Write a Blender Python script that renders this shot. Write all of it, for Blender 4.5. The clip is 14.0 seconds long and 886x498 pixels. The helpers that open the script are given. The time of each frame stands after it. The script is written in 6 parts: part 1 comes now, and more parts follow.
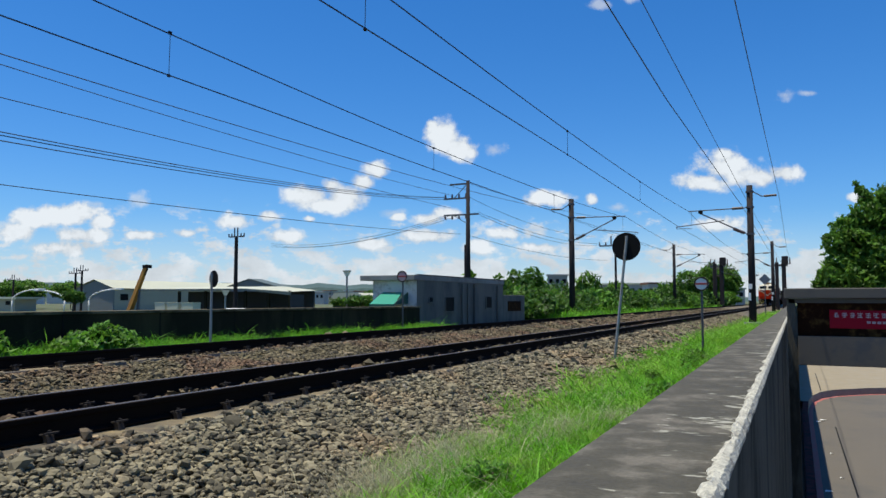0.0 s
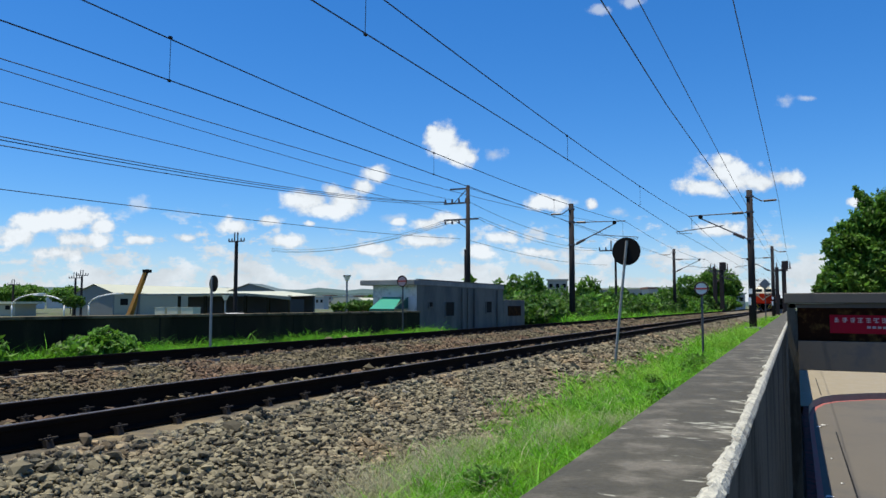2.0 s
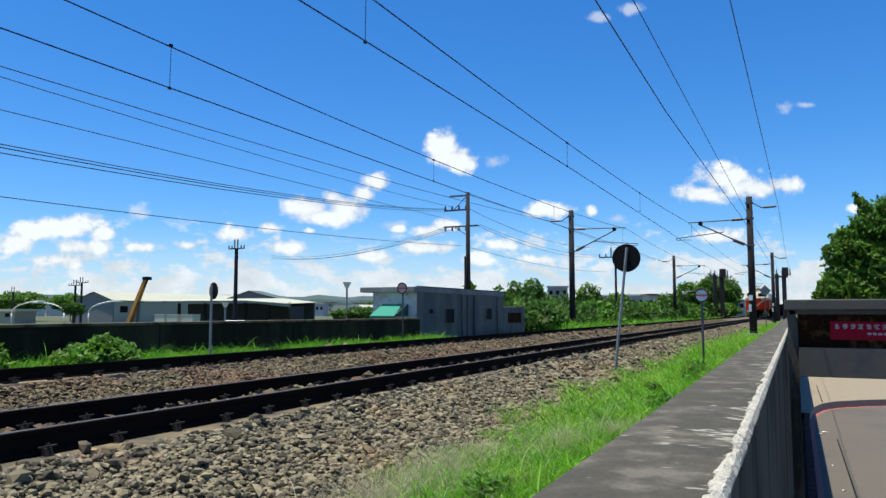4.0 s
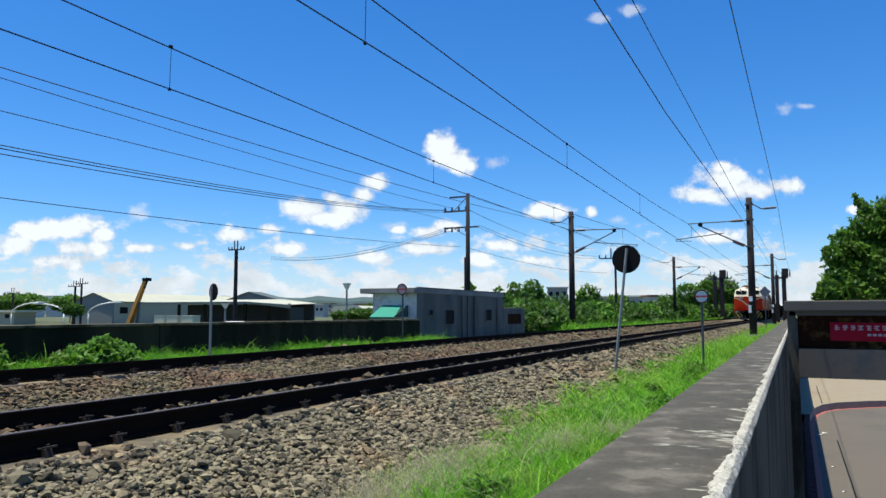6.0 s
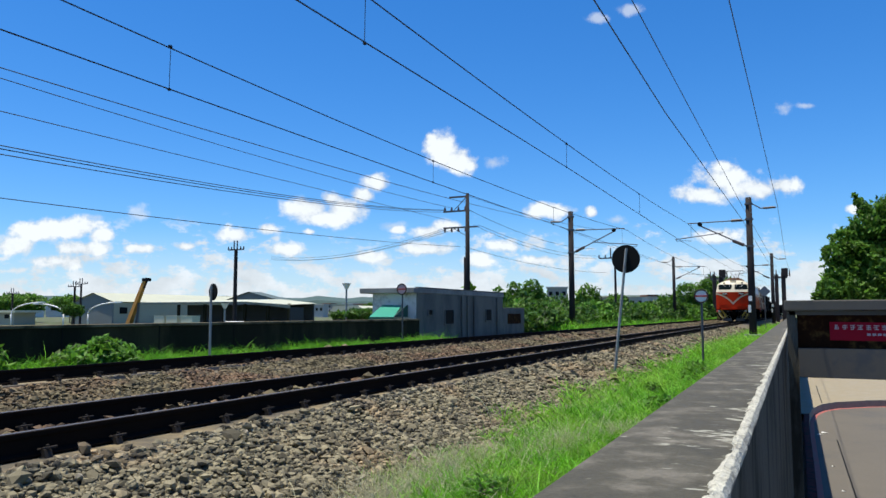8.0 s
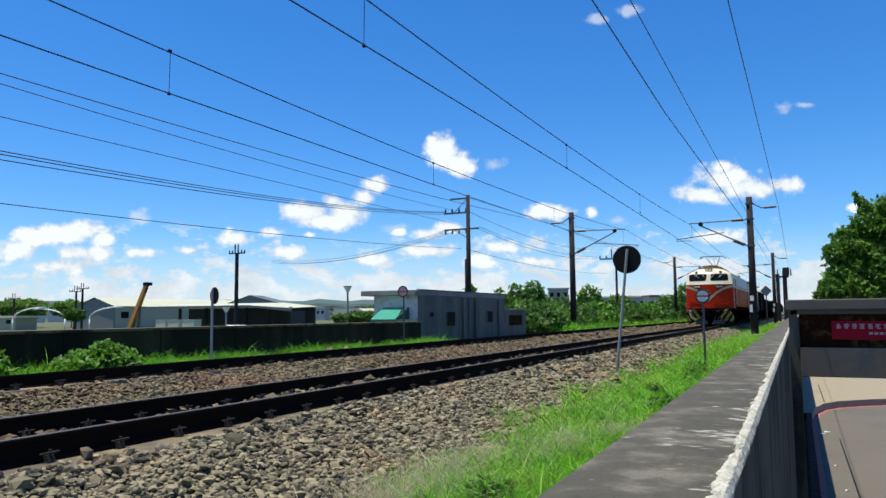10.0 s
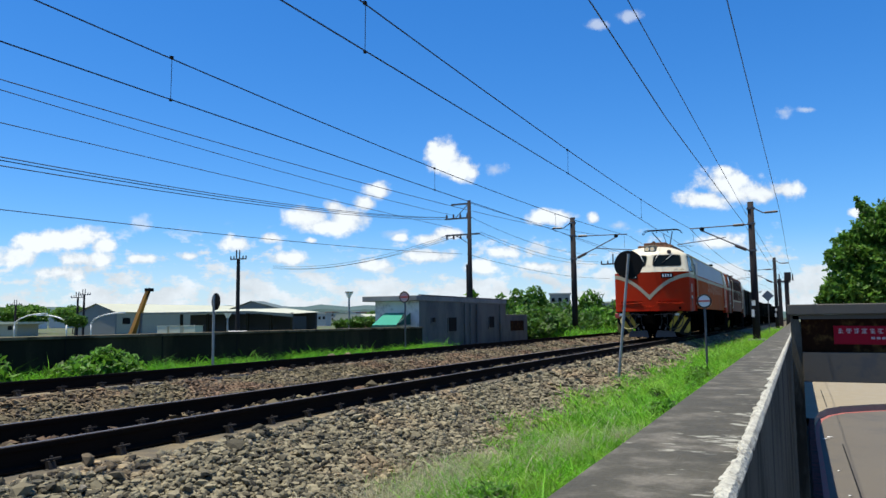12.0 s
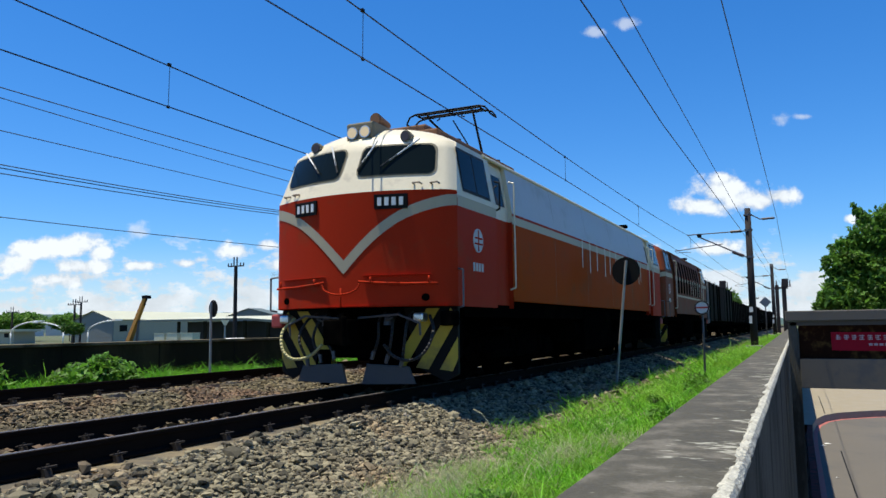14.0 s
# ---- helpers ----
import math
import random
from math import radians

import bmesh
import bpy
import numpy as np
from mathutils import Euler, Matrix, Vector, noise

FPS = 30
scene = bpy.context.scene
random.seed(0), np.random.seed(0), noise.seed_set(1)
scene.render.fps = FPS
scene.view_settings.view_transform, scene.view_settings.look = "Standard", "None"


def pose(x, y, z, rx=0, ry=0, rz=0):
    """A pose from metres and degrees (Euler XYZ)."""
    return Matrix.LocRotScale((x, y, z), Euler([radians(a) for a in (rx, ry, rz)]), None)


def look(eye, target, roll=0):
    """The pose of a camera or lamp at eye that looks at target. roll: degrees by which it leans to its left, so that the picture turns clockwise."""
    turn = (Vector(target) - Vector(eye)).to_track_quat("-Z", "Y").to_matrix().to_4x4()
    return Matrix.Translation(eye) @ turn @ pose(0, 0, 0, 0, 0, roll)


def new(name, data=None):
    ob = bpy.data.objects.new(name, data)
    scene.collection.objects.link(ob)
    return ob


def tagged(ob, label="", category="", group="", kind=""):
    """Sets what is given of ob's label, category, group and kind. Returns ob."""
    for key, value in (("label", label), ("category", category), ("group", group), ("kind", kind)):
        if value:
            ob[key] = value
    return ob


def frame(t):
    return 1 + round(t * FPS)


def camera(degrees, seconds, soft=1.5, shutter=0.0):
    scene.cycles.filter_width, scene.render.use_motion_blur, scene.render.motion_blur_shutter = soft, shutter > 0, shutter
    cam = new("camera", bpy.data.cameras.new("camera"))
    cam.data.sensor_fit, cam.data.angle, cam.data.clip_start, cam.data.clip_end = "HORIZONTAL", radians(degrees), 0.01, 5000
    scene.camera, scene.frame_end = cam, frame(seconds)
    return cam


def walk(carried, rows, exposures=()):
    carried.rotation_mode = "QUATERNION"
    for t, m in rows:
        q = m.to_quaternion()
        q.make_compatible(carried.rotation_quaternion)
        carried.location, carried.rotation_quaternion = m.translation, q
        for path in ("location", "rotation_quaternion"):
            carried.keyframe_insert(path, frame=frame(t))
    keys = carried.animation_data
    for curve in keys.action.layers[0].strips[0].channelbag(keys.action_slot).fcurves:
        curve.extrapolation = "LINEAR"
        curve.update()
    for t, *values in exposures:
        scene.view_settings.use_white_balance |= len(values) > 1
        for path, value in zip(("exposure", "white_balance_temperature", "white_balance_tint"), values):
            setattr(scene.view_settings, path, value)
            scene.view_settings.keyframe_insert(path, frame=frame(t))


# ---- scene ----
# ---- camera ----
EYE = (0.0, 0.0, 0.84)
cam = camera(61.26, 14.0)


def aim(yaw, pitch, lean):
    """The camera's pose: degrees left of the track, upwards, and of lean to the right."""
    a, b = radians(yaw), radians(pitch)
    way = Vector((-math.sin(a) * math.cos(b), math.cos(a) * math.cos(b), math.sin(b)))
    return look(EYE, Vector(EYE) + way, -lean)


walk(cam, [
    (0.0, aim(25.650, 3.923, -0.028)),
    (0.5, aim(25.664, 3.989, -0.050)),
    (1.0, aim(25.659, 4.031, -0.081)),
    (1.5, aim(25.640, 4.109, -0.048)),
    (2.0, aim(25.651, 4.286, -0.039)),
    (2.5, aim(25.670, 4.460, -0.007)),
    (3.0, aim(25.672, 4.618, 0.027)),
    (5.5, aim(25.644, 4.899, 0.032)),
    (6.5, aim(25.640, 4.898, 0.025)),
    (7.5, aim(25.645, 4.899, 0.027)),
    (8.0, aim(25.616, 4.891, 0.077)),
    (10.5, aim(25.718, 5.109, 0.562)),
    (11.0, aim(25.749, 5.219, 0.554)),
    (11.5, aim(25.759, 5.313, 0.622)),
    (12.0, aim(25.781, 5.460, 0.613)),
    (12.5, aim(25.792, 5.589, 0.620)),
    (13.0, aim(25.800, 5.728, 0.619)),
    (13.5, aim(25.798, 5.841, 0.602)),
    (14.0, aim(25.595, 5.978, 0.696)),
], exposures=[(0.0, 0.12), (1.4, 0.14), (3.0, 0.32), (14.0, 0.35)])

# ---- world and sun ----
SUN_DIR = Vector((-0.20, -0.10, 1.0)).normalized()
world = bpy.data.worlds.new("sky")
scene.world = world
world.use_nodes = True
wt = world.node_tree
wt.nodes.clear()


def wn(kind, **inputs):
    n = wt.nodes.new(kind)
    for k, v in inputs.items():
        n.inputs[int(k[1:])].default_value = v
    return n


def wmath(op, a, b=None, c=None, clamp=False):
    n = wt.nodes.new("ShaderNodeMath")
    n.operation, n.use_clamp = op, clamp
    for i, x in enumerate((a, b, c)):
        if x is None:
            continue
        if isinstance(x, (int, float)):
            n.inputs[i].default_value = x
        else:
            wt.links.new(x, n.inputs[i])
    return n.outputs[0]


def wsmooth(x, lo, hi):
    n = wt.nodes.new("ShaderNodeMapRange")
    n.interpolation_type = "SMOOTHSTEP"
    wt.links.new(x, n.inputs[0])
    n.inputs[1].default_value, n.inputs[2].default_value = lo, hi
    return n.outputs[0]


sky = wt.nodes.new("ShaderNodeTexSky")
sky.sky_type, sky.sun_disc = "NISHITA", False
sky.sun_elevation = math.asin(SUN_DIR.z)
sky.sun_rotation = math.atan2(SUN_DIR.x, SUN_DIR.y)
sky.air_density, sky.dust_density, sky.ozone_density = 1.0, 0.35, 3.0
deep = wn("ShaderNodeHueSaturation", i1=1.16, i2=1.0)
tint = wt.nodes.new("ShaderNodeMixRGB")
tint.blend_type = "MULTIPLY"
tint.inputs[0].default_value, tint.inputs[2].default_value = 1.0, (0.78, 1.03, 1.37, 1)
wt.links.new(sky.outputs[0], tint.inputs[1])
wt.links.new(tint.outputs[0], deep.inputs[4])
# cloud directions: a flat chart of the sky round the way the shot looks
coord = wt.nodes.new("ShaderNodeTexCoord")
turn = wt.nodes.new("ShaderNodeMapping")
turn.inputs[2].default_value = (0, 0, radians(-25.65))
wt.links.new(coord.outputs["Generated"], turn.inputs[0])
sep = wt.nodes.new("ShaderNodeSeparateXYZ")
wt.links.new(turn.outputs[0], sep.inputs[0])
fwd = wmath("MAXIMUM", sep.outputs[1], 0.05)
cu, cv = wmath("DIVIDE", sep.outputs[0], fwd), wmath("DIVIDE", sep.outputs[2], fwd)
chart = wt.nodes.new("ShaderNodeCombineXYZ")
wt.links.new(cu, chart.inputs[0])
wt.links.new(cv, chart.inputs[1])


def wnoise(scale, detail, rough, stretch=1.0, shift=0.0):
    m = wt.nodes.new("ShaderNodeMapping")
    m.inputs[1].default_value = (shift, shift * 0.7, 0)
    m.inputs[3].default_value = (1, stretch, 1)
    wt.links.new(chart.outputs[0], m.inputs[0])
    n = wn("ShaderNodeTexNoise", i2=scale, i3=detail, i4=rough)
    wt.links.new(m.outputs[0], n.inputs[0])
    return n.outputs[0]


fine, puff = wnoise(30, 6, 0.62), wnoise(15, 5, 0.58, 1.7, 3.1)
# heaped clouds as overlapping lobes: direction and half sizes on the chart
CLOUDS_HIGH = [(-0.001, 0.222, 0.021, 0.02), (0.022, 0.205, 0.026, 0.016), (-0.014, 0.235, 0.009, 0.008), (0.037, 0.199, 0.012, 0.008),
               (-0.182, 0.14, 0.029, 0.015), (-0.131, 0.138, 0.03, 0.019), (-0.15, 0.155, 0.012, 0.009), (-0.089, 0.175, 0.019, 0.013),
               (-0.108, 0.158, 0.017, 0.011), (-0.155, 0.128, 0.043, 0.01), (0.383, 0.181, 0.037, 0.019), (0.35, 0.158, 0.035, 0.012),
               (0.417, 0.166, 0.043, 0.015), (0.459, 0.171, 0.024, 0.011), (0.38, 0.195, 0.017, 0.009), (0.146, 0.136, 0.029, 0.01),
               (0.134, 0.141, 0.014, 0.008), (0.2, 0.134, 0.009, 0.008), (-0.018, 0.108, 0.02, 0.009), (0.006, 0.116, 0.021, 0.008)]
CLOUDS_LOW = [(-0.498, 0.114, 0.044, 0.015), (-0.55, 0.108, 0.036, 0.014), (-0.573, 0.093, 0.032, 0.014), (-0.488, 0.087, 0.045, 0.011),
              (-0.526, 0.118, 0.02, 0.01), (-0.461, 0.105, 0.02, 0.01), (-0.346, 0.089, 0.019, 0.006), (-0.282, 0.105, 0.023, 0.01),
              (-0.235, 0.113, 0.013, 0.008), (-0.211, 0.084, 0.029, 0.01), (-0.018, 0.086, 0.036, 0.01), (0.081, 0.089, 0.023, 0.008),
              (0.046, 0.07, 0.021, 0.011), (0.373, 0.101, 0.029, 0.01), (0.557, 0.138, 0.012, 0.006), (-0.06, 0.112, 0.01, 0.005),
              (-0.179, 0.109, 0.008, 0.004), (0.132, 0.07, 0.029, 0.007), (-0.51, 0.07, 0.045, 0.011), (-0.405, 0.087, 0.023, 0.007),
              (-0.098, 0.075, 0.03, 0.009)]
WISPS = [(0.066, 0.203, 0.024, 0.009), (0.233, 0.124, 0.021, 0.008), (-0.408, 0.133, 0.018, 0.012), (0.464, 0.278, 0.015, 0.009),
         (0.497, 0.281, 0.02, 0.005), (0.212, 0.404, 0.017, 0.008), (0.259, 0.416, 0.02, 0.009), (-0.467, 0.129, 0.023, 0.006),
         (-0.071, 0.117, 0.023, 0.008)]


def heap(lobes, swell):
    """How deep a direction lies inside a group of lobes, with a billowing outline."""
    near = None
    for u0, v0, ra, rb in lobes:
        s = wt.nodes.new("ShaderNodeMapping")
        s.inputs[1].default_value = (-u0 / ra, -v0 / rb, 0)
        s.inputs[3].default_value = (1 / ra, 1 / rb, 1)
        wt.links.new(chart.outputs[0], s.inputs[0])
        d = wt.nodes.new("ShaderNodeVectorMath")
        d.operation = "LENGTH"
        wt.links.new(s.outputs[0], d.inputs[0])
        near = d.outputs["Value"] if near is None else wmath("SMOOTH_MIN", near, d.outputs["Value"], 0.2)
    billow = wmath("ADD", wmath("MULTIPLY", wmath("SUBTRACT", fine, 0.5), swell), wmath("MULTIPLY", wmath("SUBTRACT", puff, 0.5), swell * 0.6))
    return wmath("ADD", wmath("SUBTRACT", 1.08, near), billow)


deep_in = wmath("MAXIMUM", heap(CLOUDS_HIGH, 2.4), heap(CLOUDS_LOW, 2.8))
mask = wsmooth(deep_in, -0.22, 0.55)
wisp = wmath("MULTIPLY", wsmooth(heap(WISPS, 3.2), 0.0, 1.1), 0.55)
# a bank of fair-weather cloud that crowds together towards the horizon
heaps = wmath("ADD", wmath("MULTIPLY", wnoise(17, 6, 0.62, 2.1, 5.3), 0.75), wmath("MULTIPLY", fine, 0.25))
bank = wmath("SUBTRACT", heaps, wmath("MULTIPLY", wmath("SUBTRACT", cv, 0.06), 1.5))
bank = wmath("MULTIPLY", wsmooth(bank, 0.465, 0.56), wsmooth(cv, 0.15, 0.085))
cover = wmath("MAXIMUM", wmath("MAXIMUM", mask, wisp), wmath("MULTIPLY", bank, 0.88))
cover = wmath("MULTIPLY", cover, wsmooth(sep.outputs[1], 0.05, 0.2), clamp=True)
# the same scattered cumulus, low over the horizon, round the rest of the sky
allround = wn("ShaderNodeTexNoise", i2=5.0, i3=6.0, i4=0.6)
wt.links.new(turn.outputs[0], allround.inputs[0])
rest = wmath("MULTIPLY", wsmooth(allround.outputs[0], 0.52, 0.62), wsmooth(sep.outputs[1], 0.45, 0.0))
rest = wmath("MULTIPLY", rest, wsmooth(sep.outputs[2], 0.42, 0.12))
cover = wmath("MAXIMUM", cover, rest)
shade = wt.nodes.new("ShaderNodeMapRange")
wt.links.new(wmath("ADD", wmath("MULTIPLY", wmath("MINIMUM", wmath("MAXIMUM", deep_in, 0.22), 0.7), 0.4), wmath("ADD", wmath("MULTIPLY", puff, 0.6), wmath("MULTIPLY", fine, 0.4))), shade.inputs[0])
shade.inputs[1].default_value, shade.inputs[2].default_value = 0.48, 0.80
shade.inputs[3].default_value, shade.inputs[4].default_value = 6.2, 8.6
white = wt.nodes.new("ShaderNodeCombineXYZ")
for i, k in enumerate((0.92, 0.985, 1.045)):
    wt.links.new(wmath("MULTIPLY", shade.outputs[0], k), white.inputs[i])
haze = wt.nodes.new("ShaderNodeMixRGB")
wt.links.new(wmath("MULTIPLY", wsmooth(cv, 0.13, -0.01), 0.55), haze.inputs[0])
wt.links.new(deep.outputs[0], haze.inputs[1])
haze.inputs[2].default_value = (6.2, 7.4, 8.6, 1)
mix = wt.nodes.new("ShaderNodeMixRGB")
wt.links.new(cover, mix.inputs[0])
wt.links.new(haze.outputs[0], mix.inputs[1])
wt.links.new(white.outputs[0], mix.inputs[2])
bg = wn("ShaderNodeBackground", i1=0.094)
wt.links.new(mix.outputs[0], bg.inputs[0])
wt.links.new(bg.outputs[0], wt.nodes.new("ShaderNodeOutputWorld").inputs[0])

sun = new("sun", bpy.data.lights.new("sun", "SUN"))
sun.data.energy, sun.data.angle, sun.data.color = 5.0, radians(0.53), (1.0, 0.935, 0.76)
sun.matrix_world = look(SUN_DIR * 100, (0, 0, 0))

# ---- materials ----


def material(name, colour, rough=0.8, metal=0.0, vary=0.25, scale=8.0, bump=0.2, fine=90.0, second=None, amount=0.0,
             stain=2.0, island=0.0, random_ob=0.0, gloss=0.5, stretch=(1, 1, 1), alpha=0.0):
    """A surface with colour that varies at two scales, a second colour in patches, and fine relief."""
    m = bpy.data.materials.new(name)
    m.use_nodes = True
    t = m.node_tree
    b = t.nodes["Principled BSDF"]
    b.inputs["Roughness"].default_value, b.inputs["Metallic"].default_value = rough, metal
    b.inputs["Specular IOR Level"].default_value = gloss
    tc = t.nodes.new("ShaderNodeTexCoord")
    mp = t.nodes.new("ShaderNodeMapping")
    mp.inputs[3].default_value = stretch
    t.links.new(tc.outputs["Object"], mp.inputs[0])

    def tex(s, d=4.0, r=0.6):
        n = t.nodes.new("ShaderNodeTexNoise")
        n.inputs[2].default_value, n.inputs[3].default_value, n.inputs[4].default_value = s, d, r
        t.links.new(mp.outputs[0], n.inputs[0])
        return n.outputs[0]

    def math2(op, x, y):
        n = t.nodes.new("ShaderNodeMath")
        n.operation = op
        for i, q in enumerate((x, y)):
            if isinstance(q, (int, float)):
                n.inputs[i].default_value = q
            else:
                t.links.new(q, n.inputs[i])
        return n.outputs[0]

    a, f = tex(scale), tex(fine, 3.0)
    col = t.nodes.new("ShaderNodeRGB")
    col.outputs[0].default_value = (*colour, 1)
    out = col.outputs[0]
    if second:
        r = t.nodes.new("ShaderNodeMapRange")
        t.links.new(tex(stain, 6.0, 0.65), r.inputs[0])
        r.inputs[1].default_value, r.inputs[2].default_value = 0.62 - amount * 0.3, 0.72 - amount * 0.2
        x = t.nodes.new("ShaderNodeMixRGB")
        t.links.new(r.outputs[0], x.inputs[0])
        t.links.new(out, x.inputs[1])
        x.inputs[2].default_value = (*second, 1)
        out = x.outputs[0]
    val = math2("ADD", math2("MULTIPLY", math2("SUBTRACT", a, 0.5), vary * 2.4), math2("MULTIPLY", math2("SUBTRACT", f, 0.5), vary * 2.0))
    if island:
        g = t.nodes.new("ShaderNodeNewGeometry")
        val = math2("ADD", val, math2("MULTIPLY", math2("SUBTRACT", g.outputs["Random Per Island"], 0.5), island * 2))
    if random_ob:
        o = t.nodes.new("ShaderNodeObjectInfo")
        val = math2("ADD", val, math2("MULTIPLY", math2("SUBTRACT", o.outputs["Random"], 0.5), random_ob * 2))
    val = math2("MAXIMUM", math2("ADD", val, 1.0), 0.15)
    vm = t.nodes.new("ShaderNodeVectorMath")
    vm.operation = "SCALE"
    t.links.new(out, vm.inputs[0])
    t.links.new(val, vm.inputs["Scale"])
    t.links.new(vm.outputs[0], b.inputs["Base Color"])
    rr = t.nodes.new("ShaderNodeMapRange")
    t.links.new(a, rr.inputs[0])
    rr.inputs[3].default_value, rr.inputs[4].default_value = max(rough - 0.12, 0.03), min(rough + 0.12, 1)
    t.links.new(rr.outputs[0], b.inputs["Roughness"])
    if bump:
        bn = t.nodes.new("ShaderNodeBump")
        bn.inputs[0].default_value, bn.inputs[1].default_value = bump, 0.01
        t.links.new(f, bn.inputs["Height"])
        t.links.new(bn.outputs[0], b.inputs["Normal"])
    return m


def leafy(name, colour, second, island=0.5):
    """Leaf and blade: light passes through a little."""
    m = material(name, colour, rough=0.55, vary=0.2, scale=3.0, bump=0.0, second=second, amount=0.5, stain=1.2, island=island, gloss=0.35)
    t = m.node_tree
    b, o = t.nodes["Principled BSDF"], t.nodes["Material Output"]
    tr, mx = t.nodes.new("ShaderNodeBsdfTranslucent"), t.nodes.new("ShaderNodeMixShader")
    src = b.inputs["Base Color"].links[0].from_socket
    t.links.new(src, tr.inputs[0])
    mx.inputs[0].default_value = 0.42
    t.links.new(b.outputs[0], mx.inputs[1])
    t.links.new(tr.outputs[0], mx.inputs[2])
    t.links.new(mx.outputs[0], o.inputs[0])
    return m


M_BALLAST = material("ballast_stone", (0.160, 0.138, 0.086), 0.9, vary=0.2, scale=0.6, bump=0.3, second=(0.21, 0.155, 0.09), amount=0.4, stain=0.9, island=0.8)
M_BALLAST_RUST = material("rusty_ballast_stone", (0.106, 0.087, 0.047), 0.9, vary=0.25, scale=0.5, bump=0.3, second=(0.130, 0.078, 0.045), amount=0.5, stain=0.7, island=0.85)
M_BED = material("ballast_dust", (0.085, 0.072, 0.052), 0.95, vary=0.35, scale=5, bump=0.5, second=(0.20, 0.155, 0.085), amount=0.6, stain=1.5)
M_EARTH = material("earth", (0.10, 0.085, 0.05), 0.95, vary=0.3, scale=1.5, bump=0.4, second=(0.06, 0.10, 0.025), amount=0.7, stain=0.4)
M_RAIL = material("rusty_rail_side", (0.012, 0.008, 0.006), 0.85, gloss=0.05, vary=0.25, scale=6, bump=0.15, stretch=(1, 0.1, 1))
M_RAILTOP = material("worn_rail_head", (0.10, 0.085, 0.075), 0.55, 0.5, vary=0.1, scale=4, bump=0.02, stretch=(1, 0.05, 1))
M_SLEEPER = material("weathered_sleeper", (0.16, 0.135, 0.11), 0.9, vary=0.3, scale=6, bump=0.4, random_ob=0.2)
M_CLIP = material("rusty_clip", (0.018, 0.013, 0.010), 0.8, vary=0.3, scale=20, bump=0.2)
M_GRASS = leafy("grass_blade", (0.135, 0.37, 0.014), (0.24, 0.43, 0.05))
M_GRASS_LUSH = leafy("lush_grass_blade", (0.09, 0.30, 0.012), (0.20, 0.48, 0.025), 0.7)
M_DRY = leafy("dry_grass_blade", (0.46, 0.43, 0.29), (0.34, 0.36, 0.18))
M_LEAF = leafy("shrub_leaf", (0.045, 0.115, 0.016), (0.085, 0.175, 0.022))
M_LEAF_BRIGHT = leafy("bright_shrub_leaf", (0.085, 0.215, 0.022), (0.13, 0.27, 0.03))
M_LEAF_DARK = leafy("tree_leaf", (0.075, 0.18, 0.022), (0.13, 0.25, 0.035))
M_BARK = material("bark", (0.11, 0.085, 0.06), 0.95, vary=0.3, scale=8, bump=0.6, stretch=(1, 1, 0.25))
M_CONC = material("grey_concrete", (0.24, 0.24, 0.23), 0.9, vary=0.22, scale=1.2, bump=0.25, second=(0.17, 0.17, 0.165), amount=0.5, stain=0.8)
M_CONC_DARK = material("weathered_dark_concrete", (0.052, 0.043, 0.024), 0.95, gloss=0.1, vary=0.4, scale=0.8, bump=0.3, second=(0.020, 0.018, 0.011), amount=0.8, stain=0.5, stretch=(1, 1, 0.3))
M_MAST = material("mast_concrete", (0.030, 0.026, 0.027), 0.85, gloss=0.15, vary=0.15, scale=2, bump=0.15, stretch=(1, 1, 0.3))
M_STEEL = material("dull_steel", (0.10, 0.10, 0.11), 0.55, 0.6, vary=0.2, scale=5, bump=0.05)
M_WIRE = material("wire", (0.05, 0.06, 0.085), 0.6, 0.3, vary=0.05, scale=3, bump=0.0)
M_INSUL = material("insulator", (0.06, 0.04, 0.035), 0.35, vary=0.1, scale=12, bump=0.0)
M_BLACK = material("black_paint", (0.008, 0.008, 0.008), 0.7, gloss=0.12, vary=0.15, scale=6, bump=0.05)
M_WHITE = material("white_paint", (0.74, 0.74, 0.72), 0.6, vary=0.08, scale=4, bump=0.05, second=(0.5, 0.48, 0.44), amount=0.2)
M_REDPAINT = material("sign_red", (0.35, 0.05, 0.04), 0.55, vary=0.12, scale=5, bump=0.03)
M_POLE = material("galvanised_pole", (0.30, 0.30, 0.29), 0.6, 0.3, vary=0.2, scale=6, bump=0.05, second=(0.18, 0.12, 0.08), amount=0.3)

# ---- mesh helpers ----


